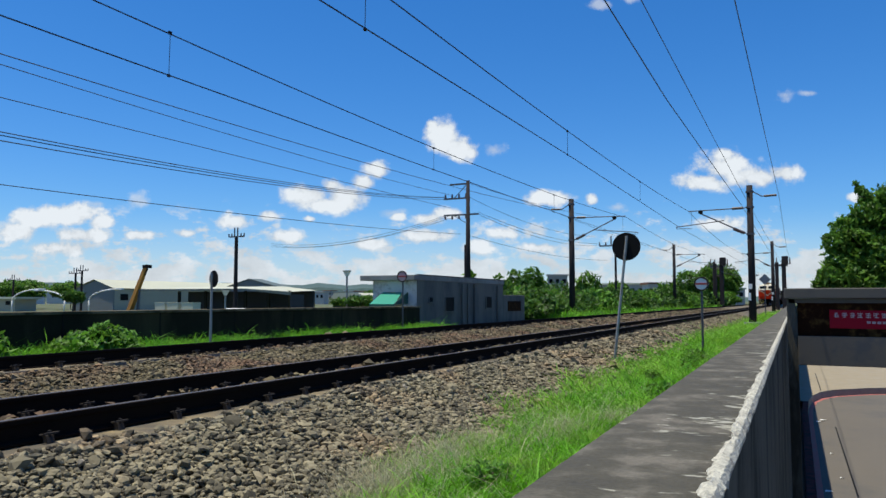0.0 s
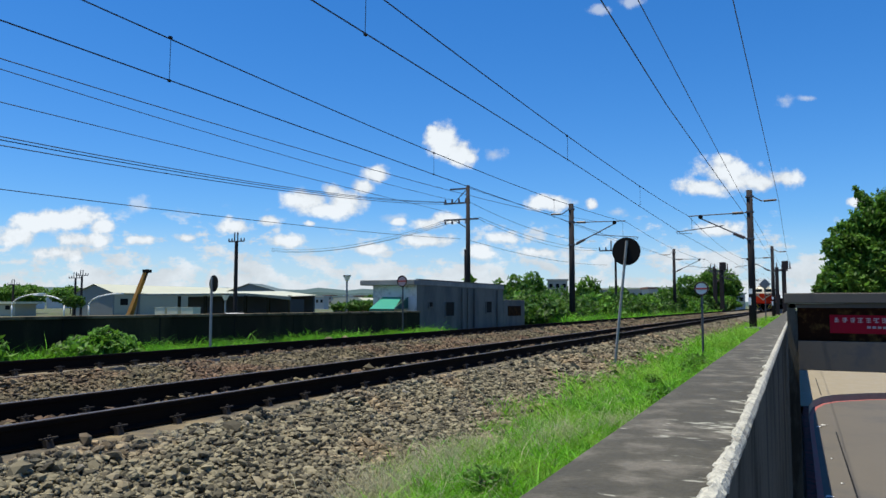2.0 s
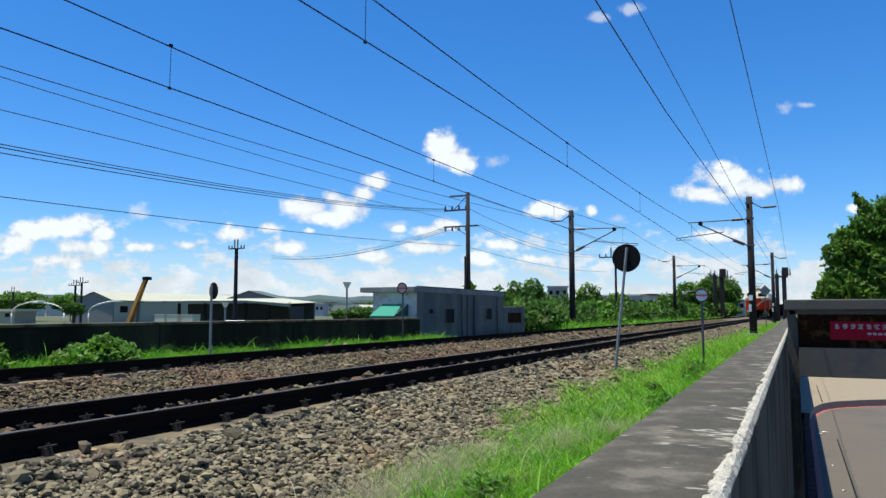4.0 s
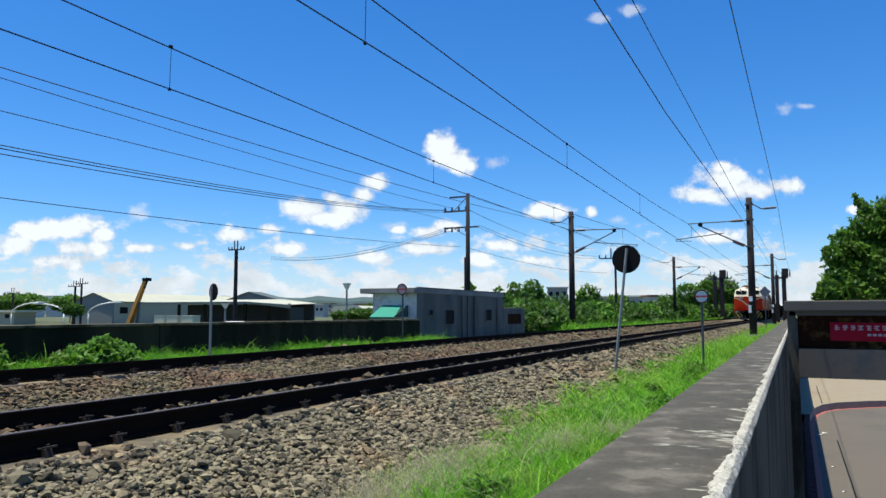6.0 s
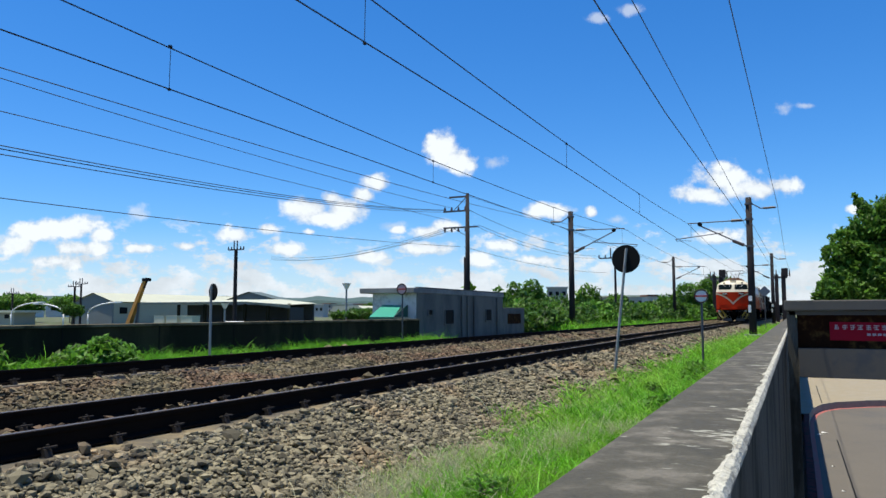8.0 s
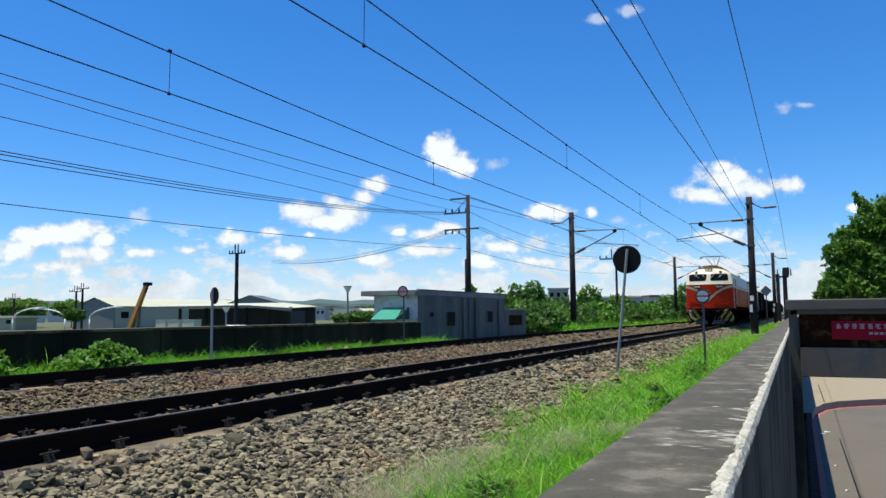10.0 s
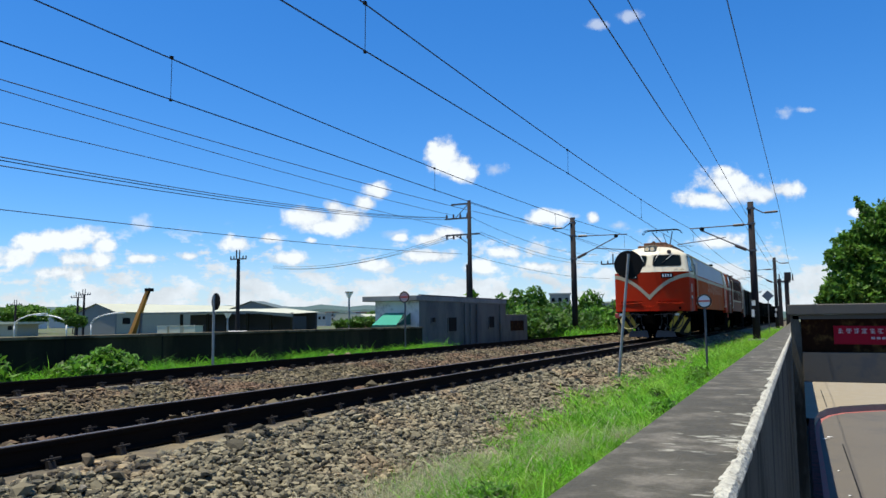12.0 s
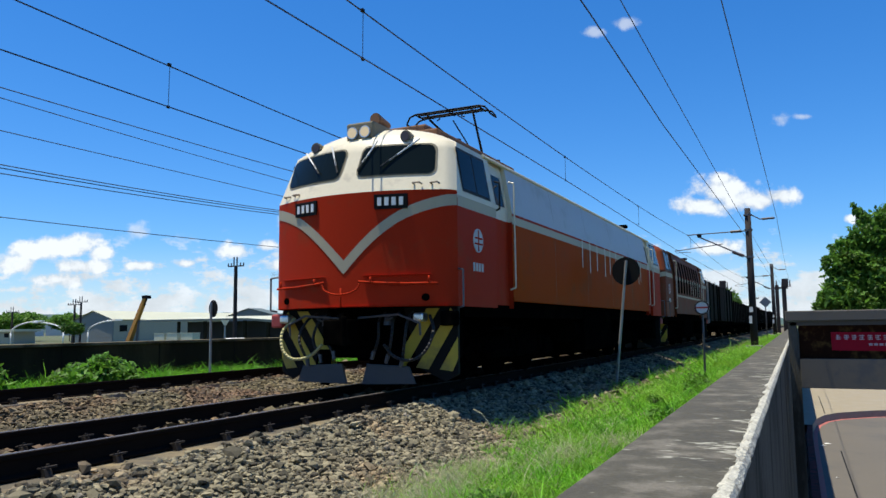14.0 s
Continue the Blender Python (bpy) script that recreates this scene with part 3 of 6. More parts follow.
def cab(parent, low, high, mirror=None):
    """The red and cream nose with its windows, plates, lamps and rails."""
    kids = []

    def add(name, b, mat, label="", **k):
        o = part(name, b, mat, parent, label, **k)
        kids.append(o)
        return o

    S = [-1, -0.985, -0.97, -0.955, -0.94] + [i / 12 for i in range(-11, 12)] + [0.94, 0.955, 0.97, 0.985, 1]
    red = Build().sheet([[nose(s * W, z) for s in S] for z in (Z0, 1.5, 1.9, 2.3, ZB)])
    add("front_panel", red, low, "red curved front panel", smooth=True)
    rows = [[nose(s * flank(z), z) for s in S] for z in (ZB, 2.9, 3.1, 3.3, ZE)]
    for k, back in ((0.45, 0.06), (0.8, 0.2), (1.0, 0.5)):
        rows.append([(s * flank(ZE) * (1 - 0.02 * k), -0.42 * (1 - s * s) * (1 - k * 0.6) + CORNER * (max(abs(s) - 0.92, 0.0) / 0.08) ** 2 + 0.28 + back, ZE + (ZR - ZE) * k * (1 - abs(s) ** 3)) for s in S])
    rows.append([(s * flank(ZE) * 0.98, 1.3, ZE + (ZR - ZE) * (1 - abs(s) ** 3)) for s in S])
    add("upper_front", Build().sheet(rows), high, "upper cab front", smooth=True)
    # chevron band
    up = lambda a: 1.76 + 0.95 * math.tanh(a / 0.97)
    xs = [i / 80 * W for i in range(-80, 81)]
    thick = lambda a: 0.19 - 0.04 * min(a / 0.8, 1)
    b = Build().sheet([[nose(x, up(abs(x)) - thick(abs(x)), 0.006) for x in xs], [nose(x, up(abs(x)), 0.006) for x in xs]])
    add("chevron_band", b, M_BAND, "grey-beige chevron band", smooth=True)
    for s in (-1, 1):
        lo, hi = (0.15, 1.21) if s > 0 else (-1.21, -0.15)
        f = add("window_frame", pane(Build(), lo - 0.025, hi + 0.025, 2.895, 3.380, 0.105, 0.09 * s, 0.010), M_LAMPBOX, "worn window rim")
        g = part("window_pane", pane(Build(), lo, hi, 2.92, 3.355, 0.09, 0.09 * s, 0.018), M_GLASS, f, "dark tinted glass")
        kids.append(g)
        for p, q in ((0.38, 0.22), (0.95, 0.6)):
            x0, x1 = s * p, s * q
            a, c = Vector(nose(x0, 3.44, 0.05)), Vector(nose(x1, 3.12, 0.045))
            wp = add("wiper", Build().tube(a, c, 0.012, n=5), M_WHITE, "pale metal wiper")
            d = (c - a).normalized() * 0.14
            kids.append(part("wiper_blade", Build().tube(c - d, c + d, 0.012, n=5), M_RUBBER, wp))
        pl = add("name_plate", patch(Build(), [(s * 0.69 - 0.22, 2.43), (s * 0.69 + 0.22, 2.43), (s * 0.69 + 0.22, 2.63), (s * 0.69 - 0.22, 2.63)], 0.03), M_BLACK, "black plate with pale bars")
        for i in range(4):
            x = s * 0.69 - 0.145 + i * 0.097
            kids.append(part("bar", patch(Build(), [(x - 0.026, 2.475), (x + 0.026, 2.475), (x + 0.026, 2.585), (x - 0.026, 2.585)], 0.036), M_WHITE, pl))
        p = Vector((s * 0.75, 0.08, 3.49))
        lamp = add("marker_lamp", Build().tube(p + Vector((0, 0.14, 0)), p + Vector((0, -0.10, 0)), 0.06, 0.085, n=16), M_LAMPBOX, "round brown marker lamp")
        kids.append(part("lens", Build().tube(p + Vector((0, -0.10, 0)), p + Vector((0, -0.112, 0)), 0.065, n=14), M_INSUL, lamp))
        for i in range(2):
            x = s * (0.98 + i * 0.22)
            p = Vector(nose(x, 2.76, 0))
            add("step_bracket", Build().line([p, p + Vector((0, -0.06, 0.01)), p + Vector((0.1, -0.06, 0.01)), p + Vector((0.1, 0.02, 0))], 0.012, 5), M_ROOF)
        # striped valance
        y = 0.16
        v = add("buffer_valance", Build().prism([(s * 0.62, 1.12), (s * 1.44, 1.12), (s * 1.44, 0.22), (s * 1.25, 0.12), (s * 0.85, 0.30)], "y", y - 0.03, y + 0.03), M_BLACK, "black valance with yellow stripes")
        for i in range(3):
            x = 0.45 + i * 0.36
            pts = [(x, 0.32 - 0.02 * i), (x + 0.19, 0.30 - 0.02 * i), (min(x + 0.72, 1.44), 1.10 if x + 0.72 <= 1.44 else 1.10 - (x + 0.72 - 1.44) * 1.5), (min(x + 0.53, 1.44), 1.10 if x + 0.53 <= 1.44 else 1.10 - (x + 0.53 - 1.44) * 1.5)]
            kids.append(part("stripe", Build().prism([(s * a, c) for a, c in pts], "y", y - 0.036, y - 0.030), M_YELLOW, v, "yellow warning stripe"))
        add("plough_plate", Build().prism([(s * 0.12, 0.08), (s * 0.95, 0.10), (s * 0.85, 0.33), (s * 0.2, 0.36)], "y", -0.16, -0.12), M_PLOW, "scuffed grey plough plate", bevel=0.01)
        hx = s * 1.1
        add("air_hose", Build().line(bent([(hx, -0.02, 1.0), (hx + s * 0.12, -0.16, 0.8), (hx + s * 0.05, -0.24, 0.55), (hx - s * 0.15, -0.26, 0.42), (hx - s * 0.42, -0.24, 0.46), (hx - s * 0.6, -0.2, 0.62)]), 0.022, 7), M_HOSE if s < 0 else M_RUBBER, "looped brake hose", smooth=True)
        for q in range(3):
            px = s * (0.35 + 0.22 * q)
            add("brake_pipe", Build().line(bent([(px, 0.1, 1.05), (px + 0.03 * s, -0.12, 0.95), (px + 0.06 * s, -0.2 - 0.03 * q, 0.7), (px - 0.02 * s, -0.18, 0.5 - 0.05 * q)]), 0.020, 6), M_RUBBER, "hanging black hose", smooth=True)
        add("valve", Build().tube((s * 0.5, -0.1, 0.88), (s * 0.5, -0.1, 1.0), 0.06, 0.04, n=10).tube((s * 0.5, -0.16, 0.94), (s * 0.62, -0.16, 0.98), 0.018, n=6), M_STEEL)
        add("cock", Build().box(hx - 0.2, hx - 0.04, -0.14, 0.02, 0.92, 1.04), M_CHROME, "bright metal cock", bevel=0.03)
        add("jumper_socket", Build().box(s * 1.38 - 0.1, s * 1.38 + 0.1, -0.1, 0.12, 0.86, 1.06), M_REDPAINT if s < 0 else M_UNDER, bevel=0.03)
        for q in range(3):
            px = s * (0.33 + 0.22 * q)
            add("hose_coupling", Build().tube((px, -0.18, 0.53 - 0.05 * q), (px - 0.03 * s, -0.19, 0.42 - 0.05 * q), 0.032, 0.026, n=8), M_STEEL, "dull metal hose coupling")
        add("uncoupling_lever", Build().line([(s * 0.15, -0.30, 0.98), (s * 0.75, -0.26, 1.02), (s * 1.05, -0.22, 0.90), (s * 1.05, -0.20, 0.74)], 0.016, 6), M_STEEL, "bent uncoupling lever")
        add("guard_iron", Build().prism([(s * 0.50, 0.05), (s * 0.64, 0.05), (s * 0.68, 0.55), (s * 0.46, 0.55)], "y", -0.05, 0.0), M_UNDER, "black guard iron", bevel=0.01)
        add("corner_rail", Build().line([(s * 1.47, 0.1, 1.62), (s * 1.58, 0.02, 1.6), (s * 1.58, 0.02, 1.12), (s * 1.5, 0.08, 1.1)], 0.014, 6), M_STEEL)
        # front rails
        b = Build()
        b.line([nose(s * 0.28, 1.46, 0.09), nose(s * 0.5, 1.44, 0.09), nose(s * 0.85, 1.42, 0.09), nose(s * 1.3, 1.42, 0.09)], 0.016, 6)
        for x in (0.45, 1.2):
            b.tube(nose(s * x, 1.435, 0), nose(s * x, 1.435, 0.09), 0.012, n=5)
            b.tube(nose(s * x, 1.43, 0.09), nose(s * x, 1.52, 0.09), 0.014, n=5)
        add("hand_rail", b, M_RED, "red hand rail", smooth=True)
        add("foot_ledge", Build().sheet([[nose(s * x, 1.54, o) for x in (0.3, 0.6, 0.9, 1.2)] for o in (0.0, 0.05)]), M_RED)
        p = Vector(nose(s * 1.12, 1.24, 0))
        add("socket_hole", Build().tube(p + Vector((0, 0.02, 0)), p + Vector((0, -0.02, 0)), 0.05, n=12), M_UNDER)
    b = Build().line(bent([nose(-0.3, 1.46, 0.09), nose(-0.26, 1.36, 0.1), nose(-0.1, 1.30, 0.1), nose(0.1, 1.30, 0.1), nose(0.26, 1.36, 0.1), nose(0.3, 1.46, 0.09)], 4), 0.013, 6)
    b.tube(nose(0, 1.12, 0.07), nose(0, 1.38, 0.08), 0.012, n=5)
    add("lamp_chain", b, M_RED, "sagging red front rail", smooth=True)
    add("lower_ledge", Build().sheet([[nose(s * W, Z0 + 0.012, o) for s in S] for o in (-0.02, 0.045)]), M_RED)
    b = Build().box(-0.23, 0.23, -0.01, 0.50, 3.45, 3.79)
    hb = add("headlamp_box", b, M_LAMPBOX, "dusty twin headlamp box", bevel=0.03)
    for x in (-0.105, 0.105):
        kids.append(part("headlamp", Build().tube((x, -0.05, 3.63), (x, 0.03, 3.63), 0.088, 0.07, n=18), M_CHROME, hb, "round chrome-rimmed headlamp"))
        kids.append(part("lens", Build().tube((x, -0.056, 3.63), (x, -0.05, 3.63), 0.074, n=18), M_LAMP, hb))
    add("horn", Build().tube((0.12, 0.60, 3.86), (0.12, 0.22, 3.88), 0.05, 0.09, n=12).tube((0.12, 0.55, 3.7), (0.12, 0.55, 3.86), 0.03, n=6), M_RUSTBOX, "rusty horn")
    add("coupler", Build().box(-0.12, 0.12, -0.55, 0.2, 0.66, 0.92).box(-0.2, 0.2, -0.62, -0.36, 0.62, 0.96).tube((0.12, -0.6, 0.6), (0.12, -0.6, 1.0), 0.05), M_UNDER, "black knuckle coupler", bevel=0.02)
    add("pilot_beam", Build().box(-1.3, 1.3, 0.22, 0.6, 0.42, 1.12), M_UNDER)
    if mirror is not None:
        for o in kids:
            if o.parent == parent:
                o.matrix_basis = mirror
    return kids


def locomotive(label, length, axles, side_colour, upper, low, high):
    t = thing("locomotive", label, "locomotive")
    cab(t, low, high)
    cab(t, low, high, pose(0, length, 0, 0, 0, 180))
    for s in (-1, 1):
        for y0, y1 in ((CORNER, 1.50), (length - 1.5, length - CORNER)):
            o = part("cab_side", skin(Build(), Z0, ZB - 0.09, y0, y1, s), low, t, "red cab side")
            zs = (ZB - 0.09, ZB, 2.9, 3.15, ZE)
            lean = [0.28 * max(z - ZB, 0) / (ZE - ZB) for z in zs]
            part("cab_side_upper", Build().sheet([[(s * flank(z), y0 + (q if y0 < 1 else 0), z), (s * flank(z), y1 - (q if y0 > 1 else 0), z)] for z, q in zip(zs, lean)]), high, t, "upper cab side")
            part("side_band", skin(Build(), 2.47, 2.62, y0, y1, s * 1.004), M_BAND, t)
            ya, yb = (0.32, 1.26) if y0 < 1 else (length - 1.26, length - 0.32)
            z0, z1 = 2.74, 3.30
            rim = Build()
            rim.sheet([[(s * (flank(z) + 0.006), y, z) for y in (ya - 0.04, yb + 0.04)] for z in (z0 - 0.04, z1 + 0.04)])
            f = part("side_window", rim, M_RUBBER, t, "cab side window with a black rim")
            for a, c in ((ya, (ya + yb) / 2 - 0.02), ((ya + yb) / 2 + 0.02, yb)):
                part("window_pane", Build().sheet([[(s * (flank(z) + 0.011), y, z) for y in (a, c)] for z in (z0, z1)]), M_GLASS, f, "dark tinted glass")
            yd = (1.5, 2.2) if y0 < 1 else (length - 2.2, length - 1.5)
            d = part("cab_door", Build().sheet([[(s * (flank(z) - 0.07), y, z) for y in yd] for z in (Z0 + 0.05, 2.5)]), low, t, "recessed cab door")
            part("door_upper", Build().sheet([[(s * (flank(z) - 0.07), y, z) for y in yd] for z in (2.5, ZB, ZE)]), high, d, "upper door")
            part("door_window", Build().sheet([[(s * (flank(z) - 0.062), y, z) for y in (yd[0] + 0.2, yd[1] - 0.14)] for z in (2.72, 3.2)]), M_GLASS, d)
            for yj in yd:
                part("door_jamb", Build().sheet([[(s * (flank(z) - 0.075), yj, z), (s * (flank(z) + 0.001), yj, z)] for z in (Z0, 2.5)]), low, d, "red door jamb")
                part("door_jamb", Build().sheet([[(s * (flank(z) - 0.075), yj, z), (s * (flank(z) + 0.001), yj, z)] for z in (2.5, ZB, ZE)]), high, d, "upper door jamb")
            for y in (yd[0] + 0.04, yd[1] - 0.02):
                za, zb = (3.02, 2.62) if y0 < 1 and y < 1.8 else (3.12, 1.45)
                part("grab_rail", Build().line([(s * (W - 0.04), y, za + 0.03), (s * (W + 0.05), y, za), (s * (W + 0.05), y, zb), (s * (W - 0.04), y, zb - 0.03)], 0.014, 6), M_BLACK if y0 < 1 and y < 1.8 else M_CREAM, t, "long door grab rail")
            part("door_step", Build().box(s * 1.3 - 0.12, s * 1.3 + 0.12, yd[0], yd[1], 0.45, 0.5).box(s * 1.3 - 0.12, s * 1.3 + 0.12, yd[0], yd[1], 0.8, 0.84), M_UNDER, t, "black footsteps")
        y0, y1 = 2.2, length - 2.2
        part("side_panel", skin(Build(), 1.24, 2.47, y0, y1, s), side_colour, t, "glossy orange side panel")
        part("side_band", skin(Build(), 2.472, 2.60, y0, y1, s), M_BAND, t, "grey-beige side band")
        part("side_line", skin(Build(), 2.602, 2.64, y0, y1, s), M_RED, t, "thin dark red line")
        part("side_upper", skin(Build(), 2.642, ZE - 0.02, y0, y1, s, 3), upper, t, "upper side panel")
        part("cant_rail", Build().tube((s * (flank(ZE) + 0.005), 1.3, ZE - 0.01), (s * (flank(ZE) + 0.005), length - 1.3, ZE - 0.01), 0.028), high, t)
        n = int((y1 - y0) / 2.4)
        for i in range(1, n + 1):
            y = y0 + (y1 - y0) * i / (n + 1)
            part("panel_joint", skin(Build(), 1.25, ZE - 0.03, y - 0.005, y + 0.005, s * 1.003, 4), M_LAMPBOX, t)
        part("side_sill", Build().box(s * W - 0.02, s * W + 0.012, y0, y1, 1.24, 1.30), side_colour, t)
        for i in range(11):
            y = y0 + 4.2 + i * (0.62 if i % 3 else 0.66)
            if y < y1 - 0.2:
                part("side_strip", skin(Build(), 2.05 - 0.08 * (i % 2), 2.66, y - 0.03, y + 0.03, s * 1.006), M_CREAM, t, "cream vertical strip")
        em = part("emblem", Build().tube((s * (W - 0.01), 0.78, 2.06), (s * (W + 0.012), 0.78, 2.06), 0.17, n=24), M_PALE, t, "round pale emblem with dark bars")
        for dz in (-0.05, 0.03):
            part("bar", Build().box(s * W + s * 0.010, s * W + s * 0.016, 0.64, 0.92, 2.05 + dz, 2.075 + dz), M_RED, em)
        part("bar", Build().box(s * W + s * 0.010, s * W + s * 0.017, 0.765, 0.795, 1.91, 2.21), M_RED, em)
        for i in range(4):
            part("number_bar", Build().box(s * W - 0.005, s * W + s * 0.008, 0.60 + i * 0.1, 0.66 + i * 0.1, 1.62, 1.74), M_PALE, t)
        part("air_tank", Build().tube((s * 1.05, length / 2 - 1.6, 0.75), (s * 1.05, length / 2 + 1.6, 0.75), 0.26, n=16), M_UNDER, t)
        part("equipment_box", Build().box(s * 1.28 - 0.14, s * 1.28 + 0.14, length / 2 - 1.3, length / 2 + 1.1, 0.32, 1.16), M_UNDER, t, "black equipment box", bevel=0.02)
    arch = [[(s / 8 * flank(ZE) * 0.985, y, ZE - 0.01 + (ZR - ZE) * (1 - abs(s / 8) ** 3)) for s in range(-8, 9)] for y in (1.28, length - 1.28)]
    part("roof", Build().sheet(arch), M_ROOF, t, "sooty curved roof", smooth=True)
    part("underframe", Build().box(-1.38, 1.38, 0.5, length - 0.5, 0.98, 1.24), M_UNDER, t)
    # Filler block added to stop daylight showing through between the wheels.
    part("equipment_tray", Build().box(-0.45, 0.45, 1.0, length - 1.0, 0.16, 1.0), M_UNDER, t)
    for i, (y0, y1) in enumerate(((5.4, 7.4), (8.0, 9.2), (length - 4.6, length - 3.0))):
        part("roof_hatch", Build().box(-0.75, 0.75, y0, y1, ZR - 0.08, ZR + 0.05), M_ROOF, t, bevel=0.02)
    part("antenna", Build().tube((0.9, length - 2.6, 3.5), (0.9, length - 2.6, 3.78), 0.04).box(0.8, 1.0, length - 2.75, length - 2.45, 3.72, 3.8), M_UNDER, t)
    for y in (3.6, length - 3.6):
        bogie(t, y, axles, 0.46)
    return t


def pantograph(t, y):
    p = part("pantograph", Build().box(-0.7, 0.7, y - 2.0, y + 1.4, ZR - 0.06, ZR + 0.12).box(-0.45, 0.45, y - 1.9, y - 0.6, ZR + 0.1, ZR + 0.24), M_RUSTBOX, t, "rusty roof pan below the raised pantograph", bevel=0.03)
    knee = (0.0, y + 1.30, 4.10)
    part("lower_arm", Build().tube((0, y - 0.55, ZR + 0.16), knee, 0.045, 0.035, n=10), M_BLACK, p, "black lower arm")
    b = Build()
    for e in (-1, 1):
        b.tube((e * 0.10, knee[1], knee[2]), (e * 0.44, y + 0.02, 4.66), 0.026, 0.02, n=8)
    b.tube((-0.16, knee[1], knee[2]), (0.16, knee[1], knee[2]), 0.04, n=8)
    part("upper_arm", b, M_BLACK, p, "black forked upper arm")
    part("guide_rod", Build().tube((0.04, knee[1] - 0.05, knee[2] - 0.08), (0.02, y + 0.06, 4.60), 0.013, n=6), M_BLACK, p, "thin guide rod")
    b = Build()
    for e in (-0.17, -0.07, 0.07, 0.17):
        b.tube((-0.62, y + e, 4.735), (0.62, y + e, 4.735), 0.016, n=6)
    for e in (-0.17, 0.17):
        for q in (-1, 1):
            b.line([(q * 0.62, y + e, 4.735), (q * 0.74, y + e, 4.70), (q * 0.80, y + e * 0.9, 4.63), (q * 0.83, y + e * 0.8, 4.57)], 0.017, 6)
    for x in (-0.62, -0.44, 0.0, 0.44, 0.62):
        b.tube((x, y - 0.18, 4.72), (x, y + 0.18, 4.72), 0.014, n=6)
    for q in (-1, 1):
        b.tube((q * 0.83, y - 0.14, 4.57), (q * 0.83, y + 0.14, 4.57), 0.016, n=6)
        b.line([(q * 0.25, y, 4.72), (q * 0.22, y, 4.64), (q * 0.28, y, 4.62)], 0.012, 5)
    part("collector_head", b, M_BLACK, p, "black collector head with curved horns")
    for sx in (-0.55, 0.55):
        for sy in (-0.9, 0.9):
            part("insulator", Build().tube((sx, y + sy, ZR - 0.06), (sx, y + sy, ZR + 0.2), 0.07, 0.05, n=10), M_INSUL, p)


lead = locomotive("glossy red and cream electric locomotive with a chevron nose", 15.9, (-1.5, 0.0, 1.5), M_ORANGE, M_PALE, M_RED, M_CREAM)
pantograph(lead, 3.1)
TRAIN.append((lead, 0.0))
second = locomotive("dull dark red locomotive coupled behind the leading one", 11.6, (-0.95, 0.95), M_DULL, M_DULL, M_DULL, M_DULL)
for s in (-1, 1):
    for k in range(9):
        y = 2.7 + k * 0.72
        part("louvre", skin(Build(), 2.0, 3.2, y, y + 0.42, s * 1.005, 4), M_UNDER, second, "dark louvred grille")
    part("sill_line", skin(Build(), 1.86, 1.93, 2.3, 9.3, s * 1.006), M_BAND, second, "pale sill line")
TRAIN.append((second, 16.9))


def goods_wagon(label, length, top, mat, covered):
    t = thing("goods_wagon", label, "wagon", group="goods wagons")
    part("underframe", Build().box(-1.2, 1.2, 0.2, length - 0.2, 0.75, 1.0), M_UNDER, t)
    for y0 in (0.0, length):
        part("coupler", Build().box(-0.1, 0.1, y0 - 0.35, y0 + 0.35, 0.66, 0.92), M_UNDER, t)
    for y in (1.9, length - 1.9):
        bogie(t, y, (-0.8, 0.8), 0.40)
    if covered:
        part("body", Build().prism([(-1.3, 1.0), (1.3, 1.0), (1.3, top - 0.2), (0.75, top), (-0.75, top), (-1.3, top - 0.2)], "y", 0.15, length - 0.15), mat, t, "dark ribbed box body", bevel=0.03)
        for s in (-1, 1):
            for i in range(9):
                y = 0.3 + (length - 0.6) * i / 8
                part("rib", Build().box(s * 1.33 - 0.04, s * 1.33 + 0.04, y - 0.05, y + 0.05, 1.0, top - 0.2), mat, t)
            part("sliding_door", Build().box(s * 1.37 - 0.04, s * 1.37 + 0.04, length / 2 - 1.2, length / 2 + 1.2, 1.02, top - 0.25), M_WAGON_RUST, t, "rusty sliding door", bevel=0.02)
            part("ladder", Build().line([(s * 1.4, 0.5, 0.9), (s * 1.4, 0.5, top - 0.2)], 0.02).line([(s * 1.4, 0.9, 0.9), (s * 1.4, 0.9, top - 0.2)], 0.02), M_POLE, t)
    else:
        b = Build()
        b.box(-1.3, -1.22, 0.15, length - 0.15, 1.0, top).box(1.22, 1.3, 0.15, length - 0.15, 1.0, top)
        b.box(-1.22, 1.22, 0.15, 0.23, 1.0, top).box(-1.22, 1.22, length - 0.23, length - 0.15, 1.0, top).box(-1.22, 1.22, 0.2, length - 0.2, 1.0, 1.08)
        part("open_body", b, mat, t, "open rusty wagon body")
        for s in (-1, 1):
            for i in range(8):
                y = 0.3 + (length - 0.6) * i / 7
                part("stake", Build().box(s * 1.33 - 0.04, s * 1.33 + 0.04, y - 0.05, y + 0.05, 0.9, top + 0.05), mat, t)
        part("load", Build().sheet([[(x, 0.3 + (length - 0.6) * j / 10, top - 0.1 + 0.35 * math.cos(x * 1.2) * (0.6 + 0.4 * math.sin(j * 1.7 + x))) for x in (-1.2, -0.6, 0, 0.6, 1.2)] for j in range(11)]), M_WAGON_RUST, t, "dark heaped load", smooth=True)
    return t


back = 29.2
for k in range(8):
    if k == 0:
        w = goods_wagon("dark covered goods wagon with ribbed sides", 15.5, 3.2, M_WAGON, True)
        step = 16.2
    else:
        w = goods_wagon("dark open goods wagon with a heaped load", 11.0, 2.5 - 0.15 * (k % 3), M_WAGON_RUST if k % 2 else M_WAGON, False)
        step = 11.7
    TRAIN.append((w, back))
    back += step

# ---- parapet wall, beam and street beside the railway ----


